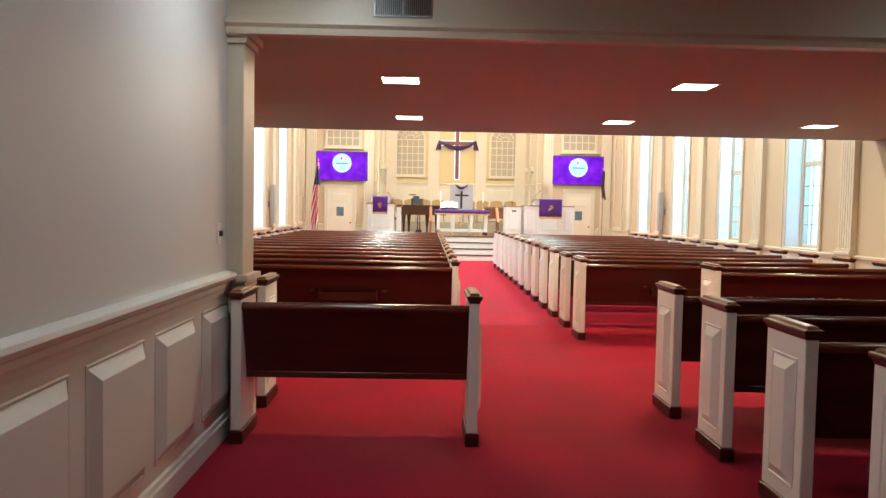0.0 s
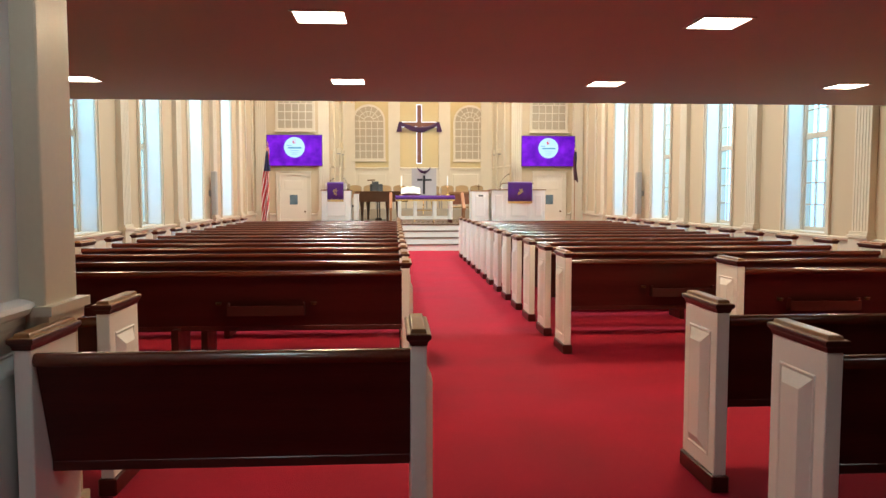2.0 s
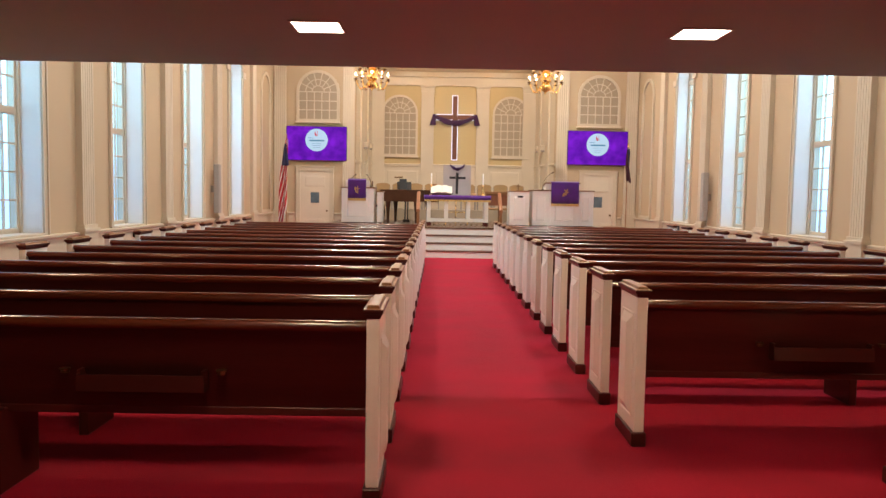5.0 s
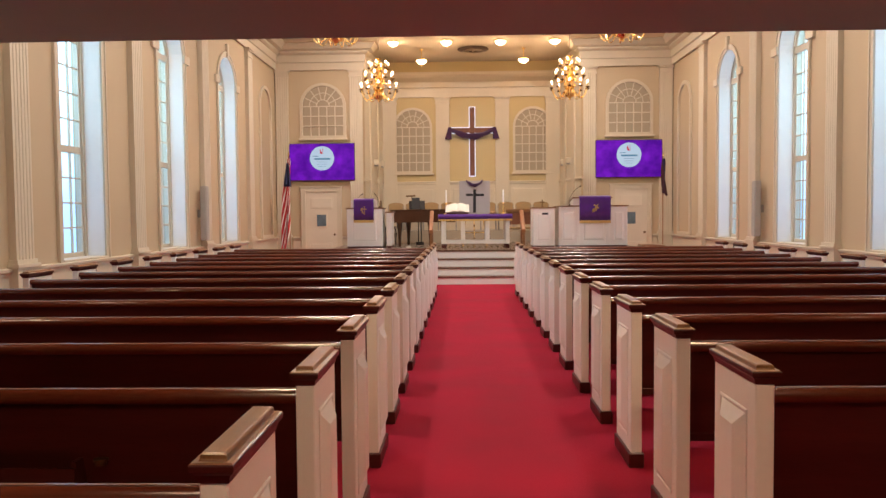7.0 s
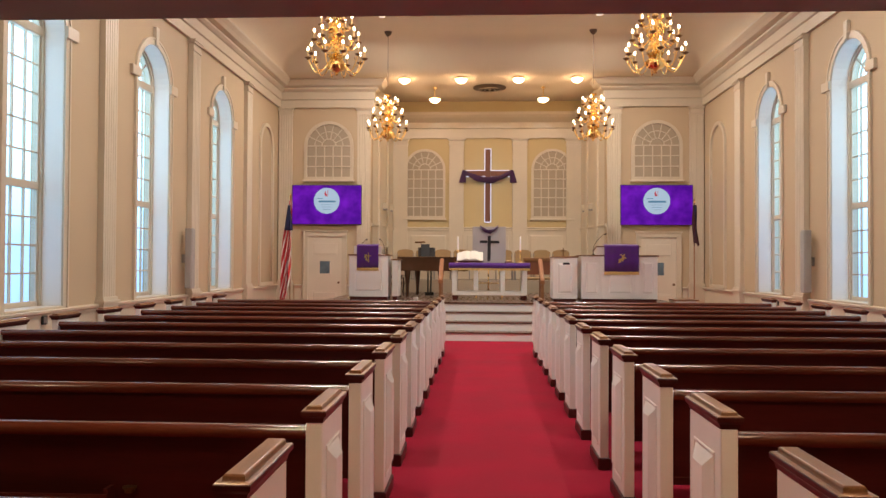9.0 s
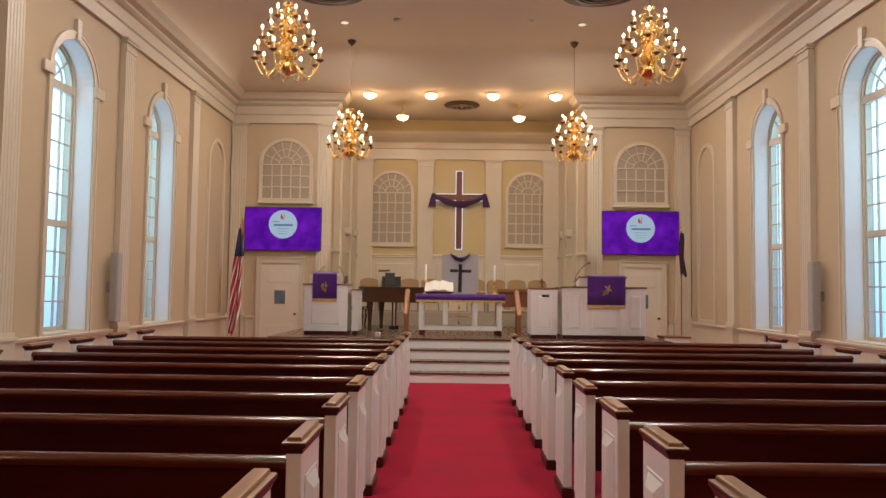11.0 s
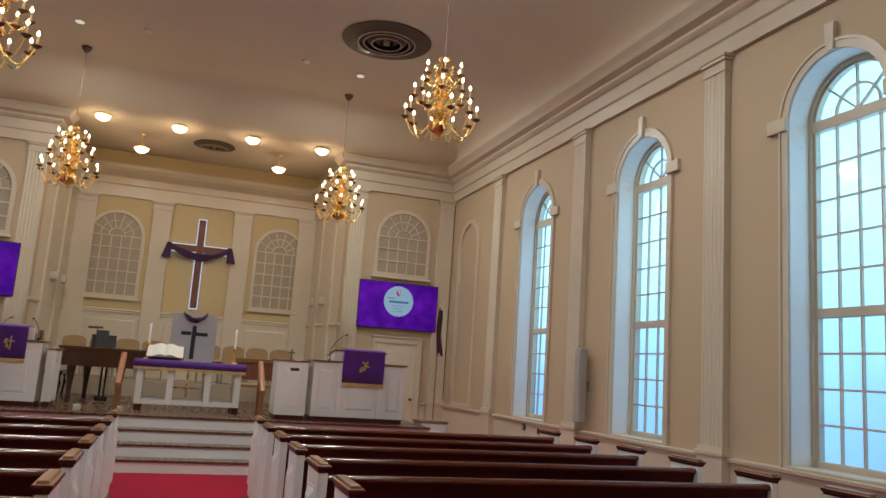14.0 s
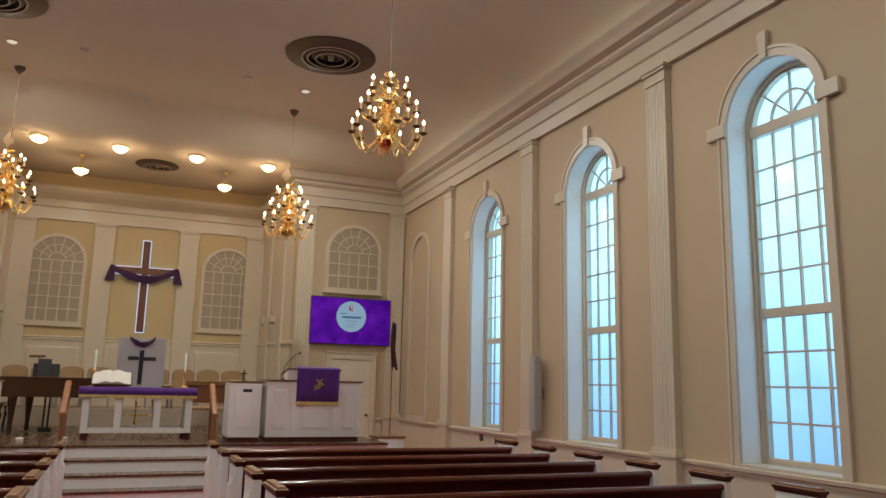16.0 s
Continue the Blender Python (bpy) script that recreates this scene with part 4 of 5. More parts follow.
def round_vent(r):
    """A stepped air diffuser: a broad dish, then thin bright rings round dark slots."""
    ob = thing("ceiling_vent", "round stepped bronze-painted air diffuser in the ceiling", "vent", "ceiling vents")

    def ring(name, a, b, z_out, z_in, mat, thick=0.008, label=""):
        n, bm, rings = 40, bmesh.new(), []
        for rr, z in ((r * a, z_out), (r * b, z_in), (r * b, z_in + thick), (r * a, z_out + thick), (r * a, z_out)):
            rings.append([bm.verts.new((rr * math.cos(2 * math.pi * j / n), rr * math.sin(2 * math.pi * j / n), z)) for j in range(n)])
        for p, q in zip(rings, rings[1:]):
            for j in range(n):
                bm.faces.new((p[j], p[(j + 1) % n], q[(j + 1) % n], q[j]))
        part(name, bm, mat, ob, label, smooth=True)

    ring("dish", 1.0, 0.66, -0.02, -0.055, VENT)
    ring("rim", 0.66, 0.62, -0.07, -0.07, RIMPAINT, label="thin pale rim")
    ring("cone", 0.60, 0.52, -0.03, -0.06, VENT)
    ring("rim", 0.53, 0.50, -0.075, -0.075, RIMPAINT, label="thin pale rim")
    ring("cone", 0.44, 0.36, -0.02, -0.06, VENT)
    ring("rim", 0.35, 0.315, -0.08, -0.08, RIMPAINT, label="thin pale rim")
    ring("cone", 0.26, 0.16, -0.02, -0.05, VENT)
    part("throat", lathe(bmesh.new(), [(r * 0.97, -0.004), (r * 0.97, -0.001)], n=40), INK, ob, "dark throat")
    part("hub", lathe(bmesh.new(), [(r * 0.02, -0.09), (r * 0.07, -0.075), (r * 0.08, -0.005)], n=16), RIMPAINT, ob, smooth=True)
    return ob


RIMPAINT = material("pale_vent_rim", (0.42, 0.34, 0.24), 0.4, vary=0.1, scale=6, grain=60, bump=0.02)
v0 = round_vent(0.72)
v0.location = (3.54, 22.15, TOP)
copy_thing(v0, pose(-1.26, 22.2, TOP))
v1 = round_vent(0.44)
v1.location = (1.20, 27.7, CORNICE)


DOWNLENS = glow("downlight_lens", (1.0, 0.86, 0.66), 1.3)


def downlight():
    ob = thing("downlight", "small round recessed ceiling downlight, lit", "ceiling light", "recessed downlights")
    part("trim_ring", lathe(bmesh.new(), [(0.095, -0.012), (0.11, -0.008), (0.11, 0)], n=20), WHITE, ob, smooth=True)
    part("lens", lathe(bmesh.new(), [(0.07, -0.016), (0.07, -0.0125)], n=20), DOWNLENS, ob)
    return ob


d0 = downlight()
# Rows at 18.0 and 13.2 are unseen, added to light pews and carpet.
spots = [(x, y) for y in (23.82, 18.0, 13.2) for x in (-1.18, 3.5)]
d0.location = (*spots[0], TOP)
for x, y in spots[1:]:
    copy_thing(d0, pose(x, y, TOP))
for x, y in spots:
    lamp("downlight_lamp", "AREA", (x, y, TOP - 0.03), DOWN_WATTS * (1.35 if y > 20 else 1), (1, 0.90, 0.78), 0.14, (x, y, 0))
for x, y in ((-0.13, 23.63), (2.46, 23.64)):
    q = thing("smoke_detector", "small round white ceiling detector", "detector", "ceiling detectors", at=(x, y, TOP))
    part("case", lathe(bmesh.new(), [(0.035, -0.04), (0.06, -0.03), (0.065, 0)], n=18), PLASTIC, q, smooth=True)


def wall_outlet(x, y, out):
    ob = thing("wall_outlet", "small black outlet box on the white wainscot", "outlet", "wall outlets", at=(x, y, 0.765))
    xs = sorted((0, -out * 0.03))
    boxed("box", xs[0], xs[1], -0.05, 0.05, -0.055, 0.055, INK, ob, bevel=0.006)
    xs = sorted((-out * 0.0305, -out * 0.034))
    boxed("face", xs[0], xs[1], -0.035, 0.035, -0.04, 0.04, STEEL, ob, bevel=0.002)


wall_outlet(XR - 0.014, 22.73, 1)
wall_outlet(XL + 0.014, 16.42, -1)


# ---- front wall ----
SCREEN = glow("purple_screen", (0.17, 0.015, 0.62), 0.62)
_t = SCREEN.node_tree
_n, _r = _t.nodes.new("ShaderNodeTexNoise"), _t.nodes.new("ShaderNodeValToRGB")
_n.inputs["Scale"].default_value, _n.inputs["Detail"].default_value = 3.2, 4
_r.color_ramp.elements[0].position, _r.color_ramp.elements[0].color = 0.35, (0.060, 0.001, 0.33, 1)
_r.color_ramp.elements[1].position, _r.color_ramp.elements[1].color = 0.72, (0.27, 0.015, 0.80, 1)
_c = _t.nodes.new("ShaderNodeTexCoord")
_t.links.new(_c.outputs["Object"], _n.inputs["Vector"])
_t.links.new(_n.outputs[0], _r.inputs[0])
_t.links.new(_r.outputs[0], _t.nodes["Principled BSDF"].inputs["Emission Color"])
for _m in (SCREEN,):
    _m.node_tree.nodes["Principled BSDF"].inputs["Specular IOR Level"].default_value = 0.1
DISC = glow("pale_screen_disc", (0.52, 0.76, 0.95), 0.62)
FLAME = glow("red_screen_mark", (0.75, 0.05, 0.10), 0.5)
MARK = glow("blue_screen_mark", (0.10, 0.36, 0.62), 0.4)


def wall_screen():
    """A flat screen facing -y, 1.8 m wide; the origin is its middle at the back."""
    ob = thing("wall_screen", "flat wall screen showing a pale disc on purple", "screen", "wall screens")
    boxed("bezel", -0.905, 0.905, -0.06, 0, -0.51, 0.51, BLACK, ob, bevel=0.006)
    boxed("display", -0.892, 0.892, -0.063, -0.0602, -0.497, 0.497, SCREEN, ob)
    bm = bmesh.new()
    n = 40
    f = bm.faces.new([bm.verts.new((0.335 * math.cos(2 * math.pi * k / n) + 0.0, -0.0655, 0.335 * math.sin(2 * math.pi * k / n) + 0.1)) for k in range(n)])
    part("disc", bm, DISC, ob)
    bm = bmesh.new()
    bm.faces.new([bm.verts.new((x, -0.068, z + 0.1)) for x, z in ((-0.02, 0.11), (-0.055, 0.15), (-0.06, 0.20), (-0.03, 0.27), (-0.028, 0.21), (0.0, 0.17), (0.01, 0.13))])
    bm.faces.new([bm.verts.new((x, -0.068, z + 0.1)) for x, z in ((0.018, 0.11), (0.018, 0.27), (0.03, 0.27), (0.03, 0.11))])
    part("red_mark", bm, FLAME, ob)
    bm = bmesh.new()
    # plain bars for the mark's lettering
    box(bm, -0.21, 0.23, -0.0685, -0.067, 0.06, 0.105)
    box(bm, -0.25, -0.09, -0.0685, -0.067, 0.15, 0.167)
    for k in range(3):
        box(bm, -0.14 + 0.02 * k, 0.14 - 0.02 * k, -0.0685, -0.067, -0.005 - 0.06 * k, 0.003 - 0.06 * k)
    part("blue_marks", bm, MARK, ob)
    return ob


tv = wall_screen()
tv.location = (-2.985, FRONT - 0.05, 2.95)
copy_thing(tv, pose(5.41, FRONT - 0.05, 2.955))
for x in (-2.985, 5.41):
    q = thing("screen_bracket", "grey steel bracket behind a wall screen", "bracket", "screen brackets", at=(x, FRONT, 2.95))
    boxed("plate", -0.3, 0.3, -0.049, 0, -0.2, 0.2, STEEL, q)


def panelled_door(name, x, label):
    """A door in the front wall, with casing, panels, a small window and a knob."""
    ob = thing(name, label, "door", kind="structure", at=(x, FRONT, 0))
    W, H = 0.44, 2.14
    boxed("leaf", -W, W, -0.02, -0.002, 0.01, H, LEAF, ob)
    bm = bmesh.new()
    for s in (-1, 1):
        xs = sorted((s * W, s * (W + 0.12)))
        box(bm, xs[0], xs[1], -0.05, -0.001, 0, H + 0.12)
        xs = sorted((s * (W + 0.09), s * (W + 0.125)))
        box(bm, xs[0], xs[1], -0.065, -0.0015, 0, H + 0.12)
    box(bm, -W, W, -0.05, -0.001, H, H + 0.12)
    box(bm, -W - 0.15, W + 0.15, -0.075, -0.002, H + 0.121, H + 0.15)
    part("casing", bm, WHITE, ob)
    bm = bmesh.new()
    for z, h in ((0.45, 0.55), (1.82, 0.36)):
        raised(bm, facing(0, -0.021, z, "-y"), 0.66, h, 0.008, 0.04)
    part("panel", bm, LEAF, ob)
    bm = bmesh.new()
    for a, b, c, d in ((-0.16, 0.16, 1.15, 1.18), (-0.16, 0.16, 1.50, 1.53), (-0.16, -0.13, 1.18, 1.50), (0.13, 0.16, 1.18, 1.50)):
        box(bm, a, b, -0.035, -0.0205, c, d)
    w = part("door_window", bm, LEAF, ob)
    boxed("pane", -0.13, 0.13, -0.027, -0.0215, 1.18, 1.50, DOORGLASS, w, "small dim blue-grey pane")
    part("knob", lathe(bmesh.new(), [(0.028, 0), (0.028, 0.008), (0.012, 0.012), (0.012, 0.035), (0.03, 0.05), (0.03, 0.07), (0.012, 0.082)], n=16), DARKBRASS, ob, "dark bronze knob", smooth=True).matrix_local = pose(0.37, -0.021, 0.95, 90, 0, 0)


LEAF = material("beige_door_paint", (0.64, 0.56, 0.44), 0.5, vary=0.05, scale=2, grain=60, bump=0.03)
DOORGLASS = material("dim_door_glass", (0.10, 0.14, 0.17), 0.12, vary=0.3, scale=6, grain=30, bump=0.02)
panelled_door("door_1", -3.04, "closed beige panelled door with a small square window")
panelled_door("door_2", 5.48, "closed beige panelled door behind the pulpit")

# ---- the cross and its drape ----
CX, CZ = 1.18, 4.045


def wall_cross():
    ob = thing("wall_cross", "large brown wooden cross with white-lit edges on the wall", "cross", at=(CX, BACK - 0.05, 0))
    t, a, lo, hi = 0.075, 0.69, 2.66, 4.74
    bm = bmesh.new()
    box(bm, -t, t, -0.05, 0, lo, hi, 0.004)
    box(bm, -a, -t - 0.001, -0.05, 0, CZ - t, CZ + t, 0.004)
    box(bm, t + 0.001, a, -0.05, 0, CZ - t, CZ + t, 0.004)
    part("timber", bm, OAKDARK, ob)
    bm = bmesh.new()
    e = 0.024
    for s in (-1, 1):
        for z0, z1 in ((lo - e, CZ - t - e), (CZ + t + e, hi + e)):
            xs = sorted((s * (t + 0.001), s * (t + e)))
            box(bm, xs[0], xs[1], -0.03, 0.03, z0, z1)
        xs = sorted((s * (t + 0.001), s * (a + e)))
        box(bm, xs[0], xs[1], -0.03, 0.03, CZ + t + 0.001, CZ + t + e)
        box(bm, xs[0], xs[1], -0.03, 0.03, CZ - t - e, CZ - t - 0.001)
        xs = sorted((s * (a + 0.001), s * (a + e)))
        box(bm, xs[0], xs[1], -0.03, 0.03, CZ - t, CZ + t)
    box(bm, -t, t, -0.03, 0.03, hi + 0.001, hi + e)
    box(bm, -t, t, -0.03, 0.03, lo - e, lo - 0.001)
    part("light_edge", bm, LED, ob, "white glowing edge")


OAKDARK = material("reddish_cross_timber", (0.16, 0.055, 0.025), 0.4, vary=0.25, scale=3, grain=30, bump=0.05, stretch=(6, 6, 0.8))
wall_cross()


def swag(name, label, place, half, sag, tail, thick=0.07):
    """Cloth hung over two ends: a sagging swag with gathered folds and two tails."""
    ob = thing(name, label, "cloth drape", at=place)
    bm = bmesh.new()
    rows, n = [], 28
    for k in range(n + 1):
        s = k / n * 2 - 1
        x = half * s
        z = -sag * (1 - s * s) ** 0.9
        th = thick * (0.75 + 0.5 * (1 - s * s)) * (1 + 0.12 * math.sin(9 * s))
        ring = []
        for j in range(12):
            a = 2 * math.pi * j / 12
            r = 1 + 0.22 * math.sin(3 * a + 2.5 * s)
            ring.append(bm.verts.new((x, -0.05 * r * math.cos(a) - 0.02, z + th * r * math.sin(a))))
        rows.append(ring)
    for p, q in zip(rows, rows[1:]):
        for j in range(12):
            bm.faces.new((p[j], p[(j + 1) % 12], q[(j + 1) % 12], q[j]))
    bm.faces.new(rows[0][::-1])
    bm.faces.new(rows[-1])
    part("swag", bm, DARKPURPLE, ob, smooth=True)
    if tail:
        for s in (-1, 1):
            bm = bmesh.new()
            rows = []
            for k in range(9):
                f = k / 8
                w = 0.05 + 0.055 * f
                rows.append([bm.verts.new((s * (half + 0.02 + 0.05 * f) + w * math.cos(2 * math.pi * j / 14), -0.03 - (0.04 + 0.012 * math.sin(3 * (2 * math.pi * j / 14) + f)) * math.sin(2 * math.pi * j / 14), 0.05 - tail * f)) for j in range(14)])
            for p, q in zip(rows, rows[1:]):
                for j in range(14):
                    bm.faces.new((p[j], p[(j + 1) % 14], q[(j + 1) % 14], q[j]))
            bm.faces.new(rows[0][::-1])
            bm.faces.new(rows[-1])
            part("tail", bm, DARKPURPLE, ob, smooth=True)
    return ob


swag("cross_drape", "dark purple cloth draped over the arms of the cross", (CX, BACK - 0.11, CZ + 0.04), 0.66, 0.22, 0.36)


# ---- platform furniture ----
def cabinet(name, label, x0, x1, y0, y1, z0, z1, panels, top=0.03, base=0.07):
    """A white panelled case with a brown top and a dark base; panels: (centre, width) along x on its front."""
    ob = thing(name, label, name.replace("_", " "))
    boxed("body", x0, x1, y0, y1, z0 + base, z1 - top, PEWWHITE, ob, bevel=0.004)
    boxed("base", x0 + 0.015, x1 - 0.015, y0 + 0.015, y1 - 0.015, z0, z0 + base - 0.001, WOOD, ob, "dark recessed base")
    boxed("top", x0 - 0.025, x1 + 0.025, y0 - 0.025, y1 + 0.025, z1 - top + 0.001, z1, CAPWOOD, ob, "brown wooden top", bevel=0.006)
    for c, w in panels:
        h = z1 - z0 - base - top - 0.2
        part("panel", raised(bmesh.new(), facing(c, y0 - 0.001, z0 + base + 0.1 + h / 2, "-y"), w, h, 0.016, 0.035), PEWWHITE, ob)
    return ob


def antependium(name, label, x0, x1, y, z_top, z_bot, mark):
    """A hanging cloth with a gold fringe and a gold device, over the front of a desk."""
    ob = thing(name, label, "cloth")
    bm = bmesh.new()
    n, cols = 16, []
    for k in range(n + 1):
        x = x0 + (x1 - x0) * k / n
        f = 0.004 * math.sin(k * 1.7)
        cols.append([bm.verts.new(p) for p in ((x, y + 0.25, z_top + 0.02), (x, y + 0.02, z_top), (x, y, z_top - 0.02), (x, y + f, (z_top + z_bot) / 2), (x, y + f, z_bot + 0.06))])
    for p, q in zip(cols, cols[1:]):
        for j in range(4):
            bm.faces.new((p[j], q[j], q[j + 1], p[j + 1]))
    c = part("cloth", bm, PURPLE, ob, smooth=True)
    md = c.modifiers.new("thick", "SOLIDIFY")
    md.thickness = 0.006
    bm = bmesh.new()
    n = 40
    for k in range(n):
        x = x0 + (x1 - x0) * (k + 0.5) / n
        box(bm, x - (x1 - x0) / n * 0.46, x + (x1 - x0) / n * 0.46, y - 0.006, y + 0.006, z_bot, z_bot + 0.062)
    part("fringe", bm, GOLD, ob, "gold fringe")
    bm = bmesh.new()
    cx, cz = (x0 + x1) / 2, z_bot + (z_top - z_bot) * 0.52
    for ang, long, wide, dx, dz in mark:
        m = Matrix.Translation((cx + dx, y - 0.012, cz + dz)) @ Matrix.Rotation(radians(ang), 4, "Y")
        box(bm, -wide, wide, -0.004, 0.008, -long, long, m=m)
    part("emblem", bm, GOLD, ob, "gold embroidered device")
    return ob


PY = 23.2
pul = cabinet("pulpit", "wide white panelled pulpit with brown top on the platform", 3.04, 4.58, PY, PY + 0.75, PLAT, 1.65, [(3.25, 0.28), (3.83, 0.50), (4.39, 0.24)])
for x in (3.47, 4.15):
    boxed("pilaster", x - 0.035, x + 0.035, PY - 0.022, PY - 0.0005, PLAT + 0.075, 1.615, PEWWHITE, pul, bevel=0.003)
dk = bmesh.new()
sweep(dk, [(0.02, 1.652), (0.55, 1.652), (0.55, 1.72), (0.02, 1.81)], (3.36, PY, 0), (4.22, PY, 0), (0, 1, 0))
part("desk", dk, PEWWHITE, pul)
dk = bmesh.new()
sweep(dk, [(0.0, 1.812), (0.57, 1.722), (0.57, 1.742), (0.0, 1.834)], (3.34, PY, 0), (4.24, PY, 0), (0, 1, 0))
part("desk_top", dk, CAPWOOD, pul, "sloping brown desk top")
antependium("pulpit_cloth", "purple hanging cloth with gold fringe on the pulpit", 3.50, 4.20, PY - 0.035, 1.845, 1.25, [(35, 0.11, 0.012, 0, 0.02), (-55, 0.07, 0.012, 0.03, 0.06), (35, 0.03, 0.03, -0.03, -0.02), (80, 0.05, 0.012, -0.01, -0.01), (20, 0.04, 0.012, 0.03, 0.0)])


def gooseneck(name, place, tip):
    ob = thing(name, "thin black gooseneck microphone", "microphone", "microphones", at=place)
    part("foot", lathe(bmesh.new(), [(0.03, 0), (0.03, 0.012), (0.012, 0.018), (0.012, 0.04)], n=14), BLACK, ob)
    x, y, z = tip
    part("neck", tube(bmesh.new(), [(0, 0, 0.03), (0.02 * x, 0.02 * y, z * 0.4), (0.35 * x, 0.35 * y, z * 0.72), (0.8 * x, 0.8 * y, z * 0.96), (x, y, z)], 0.006, 8), BLACK, ob)
    part("capsule", tube(bmesh.new(), [(0.93 * x, 0.93 * y, z * 0.97), (x * 1.08, y * 1.08, z * 1.04)], 0.013, 8), BLACK, ob)


gooseneck("pulpit_microphone", (3.30, PY + 0.12, 1.65), (0.24, -0.05, 0.43))
ped = cabinet("side_cabinet", "narrow white panelled cabinet beside the pulpit", 2.46, 2.95, PY - 0.02, PY + 0.6, PLAT, 1.62, [(2.705, 0.32)])
boxed("grille", 2.66, 2.80, PY - 0.034, PY - 0.021, 1.44, 1.49, INK, ped, "small dark slotted grille")
boxed("latch", 2.951, 2.962, PY + 0.05, PY + 0.08, 1.42, 1.47, INK, ped)
tc = thing("table_cross", "small dark standing cross on the side cabinet", "cross", at=(2.69, PY + 0.2, 1.62))
bm = bmesh.new()
box(bm, -0.035, 0.035, -0.02, 0.02, 0, 0.015)
box(bm, -0.012, 0.012, -0.008, 0.008, 0.015, 0.17)
box(bm, -0.05, 0.05, -0.008, 0.008, 0.10, 0.123)
part("cross", bm, DARKBRASS, tc)
cabinet("low_cabinet", "low white box with a brown top near the side door", 4.98, 5.45, 23.4, 23.8, 0, 0.74, [(5.215, 0.3)])

LY = 23.5
lec = cabinet("lectern", "white panelled lectern with brown top on the platform", -1.80, -0.97, LY, LY + 0.55, PLAT, 1.645, [(-1.385, 0.60)])
dk = bmesh.new()
sweep(dk, [(0.0, 1.647), (0.45, 1.647), (0.45, 1.70), (0.0, 1.82)], (-1.70, LY, 0), (-1.10, LY, 0), (0, 1, 0))
part("desk", dk, PEWWHITE, lec)
boxed("rail_bar", -1.04, -1.02, LY + 0.1, LY + 0.35, 1.646, 1.80, DARKBRASS, lec)
antependium("lectern_cloth", "purple hanging cloth with gold fringe on the lectern", -1.635, -1.175, LY - 0.03, 1.838, 1.30, [(0, 0.10, 0.009, 0.02, 0), (90, 0.05, 0.009, 0.02, 0.03), (-20, 0.07, 0.012, -0.03, -0.01), (30, 0.04, 0.012, -0.045, 0.03), (-60, 0.04, 0.012, -0.01, -0.06)])
gooseneck("lectern_microphone", (-1.62, LY + 0.3, 1.70), (0.15, -0.05, 0.26))
gooseneck("lectern_microphone", (-1.08, LY + 0.3, 1.646), (-0.10, -0.05, 0.32))
wing = cabinet("side_stand", "narrow white stand with a dark top beside the lectern", -0.89, -0.765, LY + 0.02, LY + 0.6, PLAT, 1.55, [(-0.828, 0.06)], base=0.08)

# altar table
AY = 23.8
alt = thing("altar_table", "white open-fronted communion table on dark feet", "table", at=(0, 0, 0))
for x in (0.37, 0.83, 1.40, 1.87):
    for y in (AY, AY + 0.6):
        boxed("leg", x, x + 0.10, y, y + 0.09, PLAT + 0.10, 1.42, PEWWHITE, alt, bevel=0.004)
for x in (0.38, 1.865):
    for y in (AY + 0.005, AY + 0.605):
        boxed("foot", x, x + 0.10, y, y + 0.08, PLAT, PLAT + 0.099, WOOD, alt, "dark wooden foot")
for y in (AY + 0.008, AY + 0.608):
    for a, b in ((0.471, 0.829), (0.931, 1.399), (1.501, 1.869)):
        boxed("stretcher", a, b, y, y + 0.075, PLAT + 0.10, PLAT + 0.18, PEWWHITE, alt, bevel=0.003)
for x in (0.38, 1.88):
    boxed("side_stretcher", x, x + 0.08, AY + 0.091, AY + 0.599, PLAT + 0.10, PLAT + 0.18, PEWWHITE, alt, bevel=0.003)
boxed("tabletop", 0.33, 2.01, AY - 0.03, AY + 0.72, 1.421, 1.468, PEWWHITE, alt, bevel=0.006)
cl = thing("altar_cloth", "purple altar cloth with a gold band over the table", "cloth", at=(0, 0, 0))
boxed("cloth", 0.312, 2.028, AY - 0.045, AY + 0.735, 1.469, 1.478, PURPLE, cl, bevel=0.003)
bm = bmesh.new()
n = 60
lo, hi = [], []
for k in range(n + 1):
    x = 0.312 + (2.028 - 0.312) * k / n
    f = 0.004 * math.sin(k * 0.9) + 0.003 * math.sin(k * 2.3)
    hi.append(bm.verts.new((x, AY - 0.046, 1.477)))
    lo.append(bm.verts.new((x, AY - 0.052 + f, 1.36)))
for k in range(n):
    bm.faces.new((lo[k], lo[k + 1], hi[k + 1], hi[k]))
dr = part("drop", bm, PURPLE, cl, smooth=True)
dr.modifiers.new("thick", "SOLIDIFY").thickness = 0.005
bm = bmesh.new()
for k in range(80):
    x = 0.312 + (2.028 - 0.312) * (k + 0.5) / 80
    box(bm, x - 0.0102, x + 0.0102, AY - 0.058, AY - 0.046, 1.315, 1.362)
part("fringe", bm, GOLD, cl, "gold fringe")
for s, x in ((-1, 0.308), (1, 2.032)):
    xs = sorted((x, x + s * 0.008))
    boxed("side_drop", xs[0], xs[1], AY - 0.045, AY + 0.735, 1.33, 1.476, PURPLE, cl)


